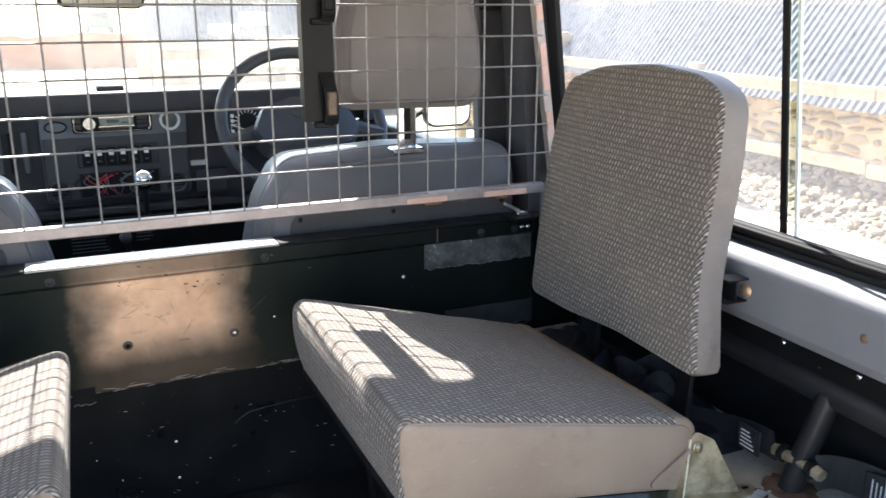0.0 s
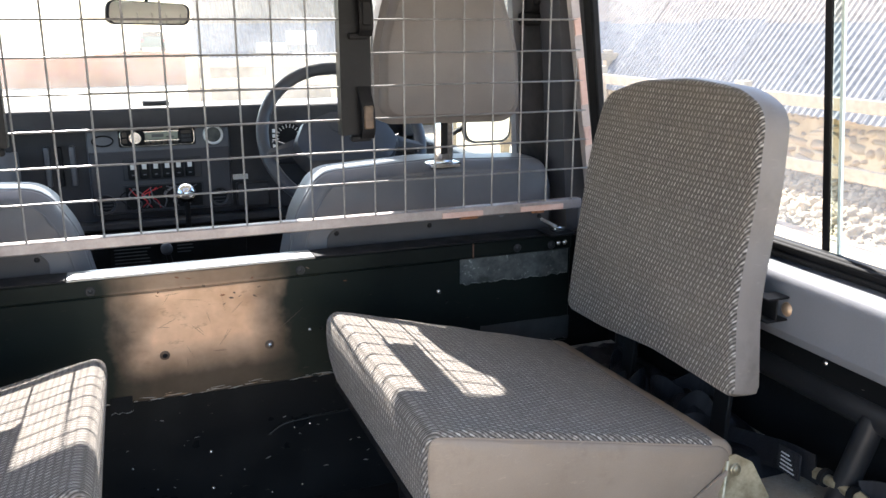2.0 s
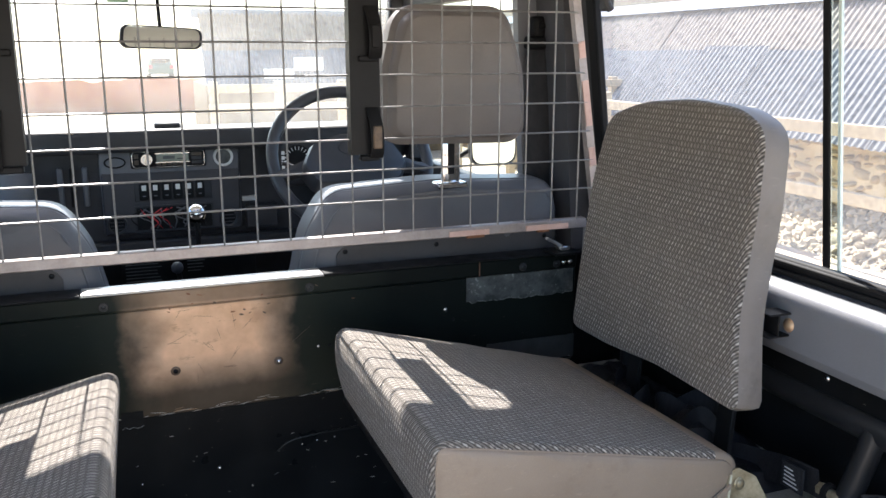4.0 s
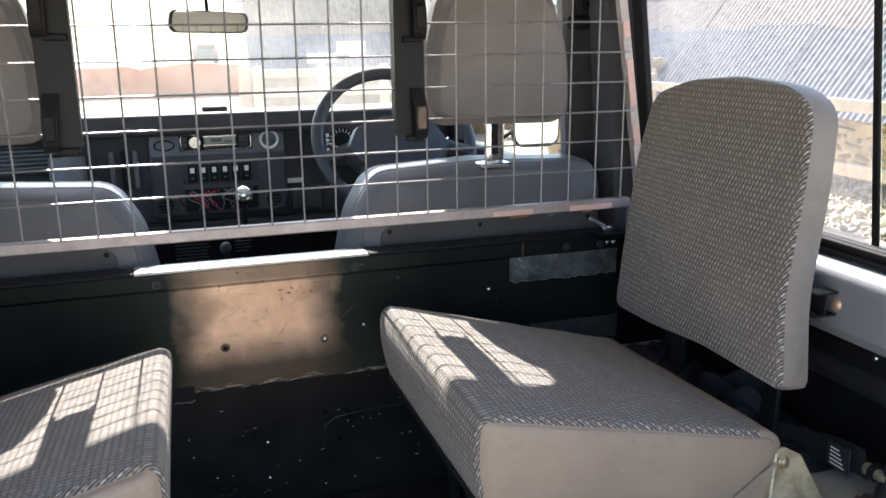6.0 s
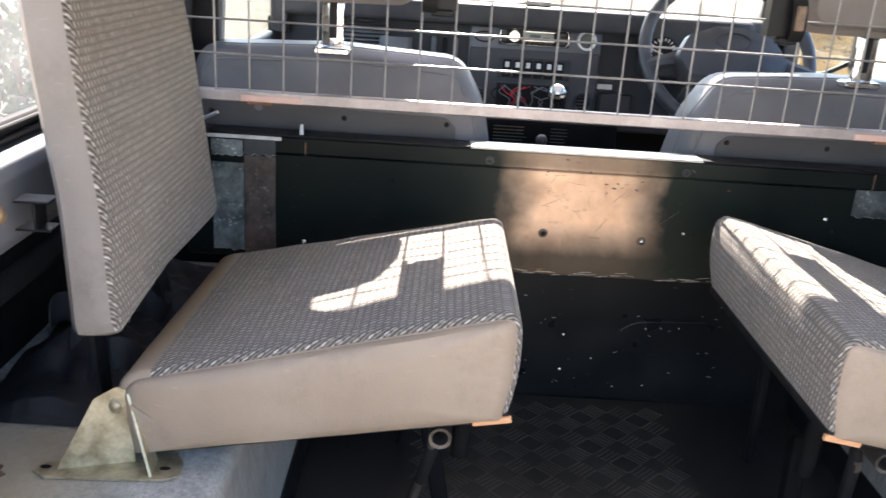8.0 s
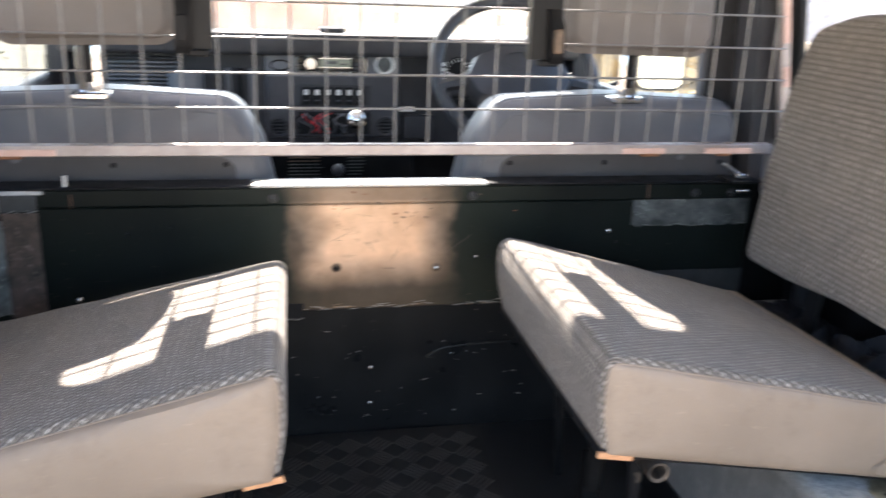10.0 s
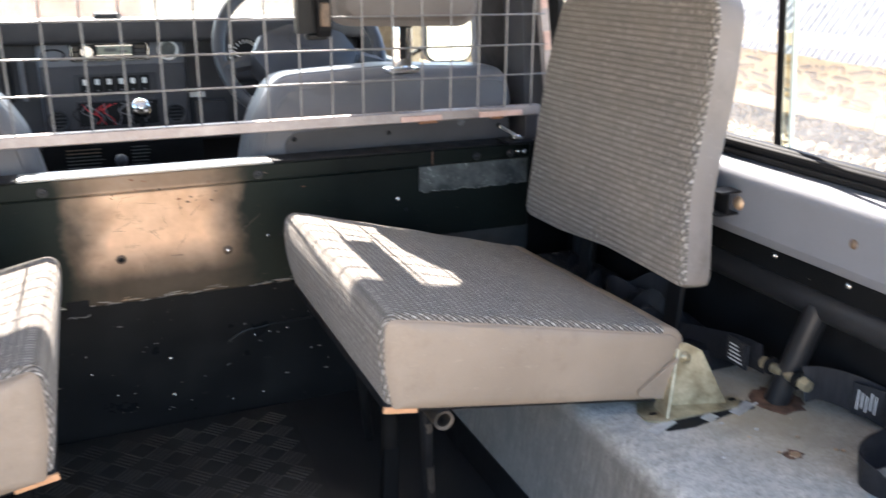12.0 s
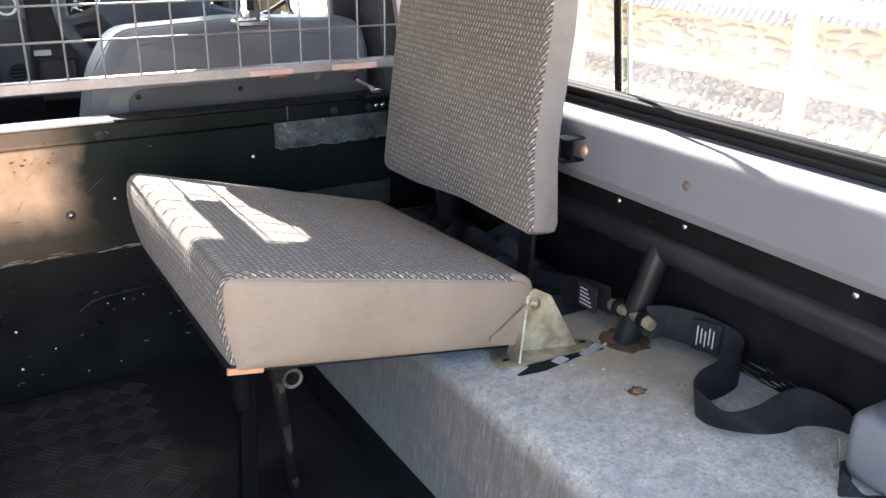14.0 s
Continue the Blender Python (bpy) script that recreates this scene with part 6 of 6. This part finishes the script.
def stone_mesh(seed, material):
    bm = bmesh.new()
    bmesh.ops.create_icosphere(bm, subdivisions=2, radius=0.5)
    for v in bm.verts:
        d = v.co.normalized()
        s = max(abs(d.x), abs(d.y), abs(d.z))
        v.co = d * (0.5 / s * 0.7 + 0.16) * (1 + 0.42 * noise.noise(d * 1.8 + Vector((seed, 0, 0))) + 0.22 * noise.noise(d * 4.0 + Vector((0, seed, 0))))
    me = bpy.data.meshes.new("stone")
    bm.to_mesh(me)
    bm.free()
    me.materials.append(material)
    me.shade_smooth()
    return me


STONES = [stone_mesh(k * 3.7, M_STONE) for k in range(6)]
RUBBLE = [stone_mesh(k * 2.9 + 40, M_RUBBLE) for k in range(6)]


def lay(core, rows, meshes, material, near):
    """Sets stones on a core: those in the near stretch are parts, the rest one joined part."""
    rest, count = bmesh.new(), 0
    for k, (place, turn_, size) in enumerate(rows):
        m = Matrix.LocRotScale(place, Euler(turn_), size)
        me = meshes[(k * 7 + k // 5) % len(meshes)]
        if near[0] < place[1] < near[1] and count < 280:
            ob = new("stone", me)
            ob.parent = core
            ob.matrix_local = m
            count += 1
        else:
            n0 = len(rest.verts)
            rest.from_mesh(me)
            rest.verts.ensure_lookup_table()
            for q in range(n0, len(rest.verts)):
                rest.verts[q].co = m @ rest.verts[q].co
    tagged(part("far_stones", rest, material, core), kind="stuff")


def rubble_bank(x0, z0, x1, z1, y0, y1, size, near):
    """Loose stones and earth heaped against the foot of the wall."""
    bm = prism(bmesh.new(), [(x0 - 0.15, GZ - 0.05), (x0, z0), (x1, z1), (x1 + 0.04, z1), (x1 + 0.04, GZ - 0.05)], "y", y0, y1)
    core = tagged(part("rubble_bank", bm, M_RUBBLE_EARTH), "bank of loose grey-brown rubble at the foot of the wall", "bank", "", "structure")
    r, rows, s = random.Random(11), [], 0.0
    length, lean = math.hypot(x1 - x0, z1 - z0), math.atan2(x1 - x0, z1 - z0)
    while s < length:
        y = y0 + r.uniform(0, size)
        while y < y1:
            w = size * r.choice((0.35, 0.5, 0.6, 0.8, 1.0, 1.5))
            f = min(1.0, (s + r.uniform(-0.3, 0.3) * size) / length)
            rows.append(((x0 + (x1 - x0) * f, y + w / 2, z0 + (z1 - z0) * f + r.uniform(-0.25, 0.15) * size), (r.uniform(-0.8, 0.8), lean + r.uniform(-0.8, 0.8), r.uniform(-3, 3)), (w * r.uniform(0.6, 1.1), w, w * r.uniform(0.5, 0.9))))
            y += w * r.uniform(0.9, 1.9)
        s += size * 0.6
    lay(core, rows, RUBBLE, M_RUBBLE, near)


def stone_wall(x, z0, z1, y0, y1, near):
    """A rough wall of tan field stones in pale mortar."""
    core = tagged(part("wall_stone", one(x, x + 0.4, y0, y1, GZ, z1), M_MORTAR), "rough wall of tan field stones in pale mortar", "wall", "", "structure")
    r, rows, z = random.Random(5), [], z0
    while z < z1 - 0.02:
        h = r.uniform(0.06, 0.115)
        y = y0 + r.uniform(0, 0.2)
        while y < y1:
            w = r.choice((0.06, 0.09, 0.12, 0.16, 0.2, 0.26))
            if r.random() < 0.86:
                hh = h * r.uniform(0.55, 0.95)
                rows.append(((x + 0.03, y + w / 2, z + h / 2 + r.uniform(-0.012, 0.012)), (r.uniform(-0.25, 0.25), r.uniform(-0.2, 0.2), r.uniform(-0.25, 0.25)), (0.12 * r.uniform(0.7, 1.25), w * 0.92, hh)))
            y += w * r.uniform(1.0, 1.12)
        z += h
    lay(core, rows, STONES, M_STONE, near)


def fence(x, y0, y1, zs, z_low, z_top, label):
    f = thing("rail_fence", label, "fence", "", (x, (y0 + y1) / 2, z_low))
    r = random.Random(2)
    for z in zs:
        y = y0
        while y < y1:
            m = Matrix.Translation((x, y, z + r.uniform(-0.008, 0.008))) @ Matrix.Rotation(r.uniform(-0.006, 0.006), 4, "X")
            part("rail", one(-0.022, 0.022, 0.004, 2.496, -0.052, 0.052, 0.006, m=m), M_TIMBER, f)
            y += 2.5
    y = y0 + 2.05
    while y < y1:
        part("post", one(x + 0.022, x + 0.13, y - 0.06, y + 0.06, z_low, z_top + r.uniform(-0.01, 0.03), 0.008), M_TIMBER, f)
        y += 2.5
    return f


def sheet_mesh(w, l, material, wave=0.076, amp=0.011):
    nx = int(w / wave * 6)
    bm = bmesh.new()
    rings = [[Vector((w * i / nx, l * j / 3, amp * math.sin(2 * math.pi * i / 6))) for i in range(nx + 1)] for j in range(4)]
    loft(bm, rings, False, False)
    me = bpy.data.meshes.new("sheet")
    bm.to_mesh(me)
    bm.free()
    me.materials.append(material)
    me.shade_smooth()
    return me


def sheet_roof(name, origin, along, up_dir, count, courses, lengths, label, mats=(M_SHEET, M_SHEET_UP)):
    """Courses of corrugated sheets. along: the eaves' direction; up_dir: up the slope."""
    shed = thing(name, label, "roof", "", origin)
    a, u = Vector(along).normalized(), Vector(up_dir).normalized()
    n = a.cross(u)
    lower, upper = sheet_mesh(1.06, lengths[0] + 0.10, mats[0]), sheet_mesh(1.06, lengths[1] + 0.10, mats[1])
    r = random.Random(21)
    for j in range(courses):
        for i in range(count):
            ob = new("sheet", upper if j else lower)
            ob.parent = shed
            base = a * (i * 1.0 + r.uniform(-0.015, 0.015)) + u * ((0.0, lengths[0])[j] + r.uniform(-0.035, 0.035)) + n * (0.02 * j + 0.010 * (i % 2))
            ob.matrix_local = Matrix.Translation(base) @ Matrix((a, u, n)).transposed().to_4x4() @ Matrix.Rotation(r.uniform(-0.008, 0.008), 4, "Z")
    return shed


FENCE_X, WALL_X = 5.25, 5.92
rubble_bank(5.36, -0.80, 5.93, -0.43, -2.0, 11.0, 0.062, (2.6, 3.9))
stone_wall(WALL_X, -0.46, 0.22, -4.0, 20.0, (1.6, 6.4))
fence(FENCE_X, -4.6, 15.2, (0.306, -0.222), GZ, 0.42, "weathered timber rail fence before the stone wall")
sheet_roof("low_shed_roof", (5.70, -4.1, 0.145), (0, 1, 0), (0.616, 0, 0.788), 25, 2, (0.92, 0.68), "weathered corrugated roof of a low shed")
structure("roof_flashing", one(-0.02, 0.15, -4.1, 20.9, 0.0, 0.012, 0.004, m=Matrix.Translation((6.685, 0, 1.425)) @ Matrix.Rotation(radians(-52), 4, "Y")), M_FLASHING, "blue-grey metal flashing along the top of the shed roof", "flashing")
structure("wall_shed", one(6.98, 7.2, -4.1, 20.9, GZ, 1.60), M_RENDER, "pale wall behind the shed roof", "wall")
structure("fascia_board", one(6.80, 6.96, -4.1, 20.9, 1.50, 1.68, 0.01), M_TIMBER, "pale timber board along the top of the shed roof", "board")

# ahead of the windscreen
def uneven_bank(x0, x1, y0, y1, top):
    """A long low bank with a ragged top."""
    tops = []
    x = x1
    while x > x0:
        tops.append((x, top + 0.22 * noise.noise((x * 0.5, 0, 3)) + 0.10 * noise.noise((x * 2.1, 0, 5))))
        x -= 0.35
    return prism(bmesh.new(), [(x0, GZ), (x1, GZ)] + tops, "y", y0, y1)


structure("brick_bank", uneven_bank(-26.0, 4.5, 25.0, 25.6, 0.12), M_RED_EARTH, "long low red-brown bank", "wall")
sheet_roof("far_shed_roof", (1.2, 12.5, 0.40), (1, 0, 0), (0, 0.6, 0.8), 4, 2, (0.69, 0.68), "corrugated roof of a shed beyond the yard, brown above and blue-grey below", (M_SHEET_FAR, M_SHEET_BROWN))
structure("ridge_board", one(1.1, 5.3, 13.32, 13.46, 1.46, 1.60, 0.01), M_FLASHING, "dark blue-grey ridge of the shed beyond the yard", "board")
structure("wall_far_shed", one(1.2, 5.2, 12.6, 15.0, GZ, 0.40), M_EARTH, "dark wall under the far shed's roof", "wall")
ff = thing("rail_fence", "pale timber rail fence across the yard", "fence", "", (3.0, 8.2, GZ))
for z in (0.31, 0.52):
    part("rail", one(0.8, 6.0, 8.16, 8.2, z - 0.045, z + 0.045, 0.005), M_TIMBER, ff)
for i in range(8):
    part("post", one(0.82 + i * 0.72, 0.91 + i * 0.72, 8.2, 8.3, GZ, 0.60, 0.006), M_TIMBER, ff)

for x0, x1, z0, z1 in ((2.08, 2.56, 0.50, 0.65), (2.56, 3.04, 0.62, 0.83)):
    sign = thing("signboard", "blank white board fixed to the shed roof", "board", "signboards", ((x0 + x1) / 2, 12.40, z0))
    part("panel", one(x0, x1, 12.385, 12.40, z0, z1, 0.004), M_WHITE, sign)
    for x in (x0 + 0.06, x1 - 0.06):
        part("batten", one(x - 0.015, x + 0.015, 12.40, 12.56 + (z0 - 0.4) * 0.75, z0 + 0.03, z0 + 0.06), M_TIMBER, sign)


def parked_car(x, y):
    """A dark car seen from behind, far off."""
    c = thing("parked_car", "dark parked car far across the yard", "car", "", (x, y, GZ))
    side = rounded([(-2.0, 0.30), (2.0, 0.28), (2.05, 0.72), (1.0, 0.86), (0.45, 1.36), (-1.45, 1.38), (-1.98, 0.9)], [0.1, 0.1, 0.12, 0.1, 0.2, 0.2, 0.12], 4)
    rings = [[Vector((x + w * (1.0 if p.y < 0.88 else 0.86), y + p.x, GZ + p.y)) for p in side] for w in (-0.80, -0.76, 0.76, 0.80)]
    body = part("body", loft(bmesh.new(), rings, True, True), M_BODY, c, "dark painted body")
    part("rear_window", one(x - 0.56, x + 0.56, y - 1.86, y - 1.80, GZ + 0.96, GZ + 1.28, 0.01), M_GLASS_DARK, body, "dark rear window")
    for s in (-1, 1):
        part("tail_light", one(x + s * 0.66 - 0.09, x + s * 0.66 + 0.09, y - 2.03, y - 1.97, GZ + 0.66, GZ + 0.84, 0.01), M_RED, body, "red tail light")
        for dy in (-1.3, 1.3):
            w = part("wheel", rod(bmesh.new(), (x + s * 0.62, y + dy, GZ + 0.31), (x + s * 0.81, y + dy, GZ + 0.31), 0.31, None, 20), M_RUBBER, c)
            part("rim", rod(bmesh.new(), (x + s * 0.80, y + dy, GZ + 0.31), (x + s * 0.82, y + dy, GZ + 0.31), 0.19, None, 16), M_STEEL, w)


parked_car(2.7, 60.0)

# the other side
structure("wall_house", one(-3.4, -3.1, 2.0, 14.0, GZ, 2.2), M_RENDER, "pale rendered wall beside the yard", "wall")


def shrub(x, y, h, seed):
    b = thing("shrub", "leafy green shrub against the pale wall", "shrub", "shrubs", (x, y, GZ))
    r = random.Random(seed)
    bm = bmesh.new()
    tips = []
    for i in range(9):
        a, l = r.uniform(0, 6.28), h * r.uniform(0.6, 1.0)
        tip = Vector((x + 0.35 * h * math.cos(a) * r.random(), y + 0.35 * h * math.sin(a) * r.random(), GZ + l))
        tips.append(tip)
        rod(bm, (x, y, GZ), tip, 0.025, 0.006, 6)
    part("stems", bm, M_BARK, b)
    bm = bmesh.new()
    for i in range(1500):
        t = r.choice(tips)
        c = Vector((x, y, GZ)).lerp(t, r.uniform(0.3, 1.05)) + Vector((r.gauss(0, 0.13), r.gauss(0, 0.13), r.gauss(0, 0.1)))
        q = Euler((r.uniform(0, 6.3), r.uniform(0, 6.3), r.uniform(0, 6.3))).to_matrix()
        s = r.uniform(0.03, 0.06)
        bm.faces.new([bm.verts.new(c + q @ Vector(v) * s) for v in ((-1, 0, 0), (-0.2, -0.45, 0.1), (1, 0, 0), (-0.2, 0.45, 0.1))])
    part("leaves", bm, M_LEAF, b, "", False)


shrub(-2.5, 3.4, 1.9, 1)
shrub(-2.6, 5.2, 2.3, 2)

# chips where the wheel box meets the body side, and a hook by the side window
rng = random.Random(17)
chips = thing("paint_wear", "pale scratches along the wheel box seam", "scratches", "", (0.858, -0.95, WB_TOP))
for i in range(46):
    y = rng.uniform(-1.15, -0.85)
    z = 0.2525 + 0.026 * rng.random() ** 1.8
    w, h = rng.uniform(0.006, 0.035) * (1.6 if i % 6 == 0 else 1.0), rng.uniform(0.0004, 0.0012)
    bm = prism(bmesh.new(), [(y, z), (y + w * 0.3, z - h), (y + w, z + rng.uniform(-0.002, 0.003)), (y + w * 0.45, z + h)], "x", 0.8585, 0.8602)
    part("scratch", bm, M_ALLOY if i % 3 else M_BROWN, chips, "", False)
hook = thing("coat_hook", "black plastic hook beside the top of the side window", "hook", "", (0.742, -0.10, 1.0))
part("base", one(0.728, 0.748, -0.118, -0.092, 0.985, 1.06, 0.004), M_PLASTIC, hook)
part("claw", pipe(bmesh.new(), curve([(0.735, -0.105, 1.05), (0.722, -0.125, 1.03), (0.720, -0.135, 1.0), (0.728, -0.138, 0.985)], 5), 0.007, 8), M_PLASTIC, hook)
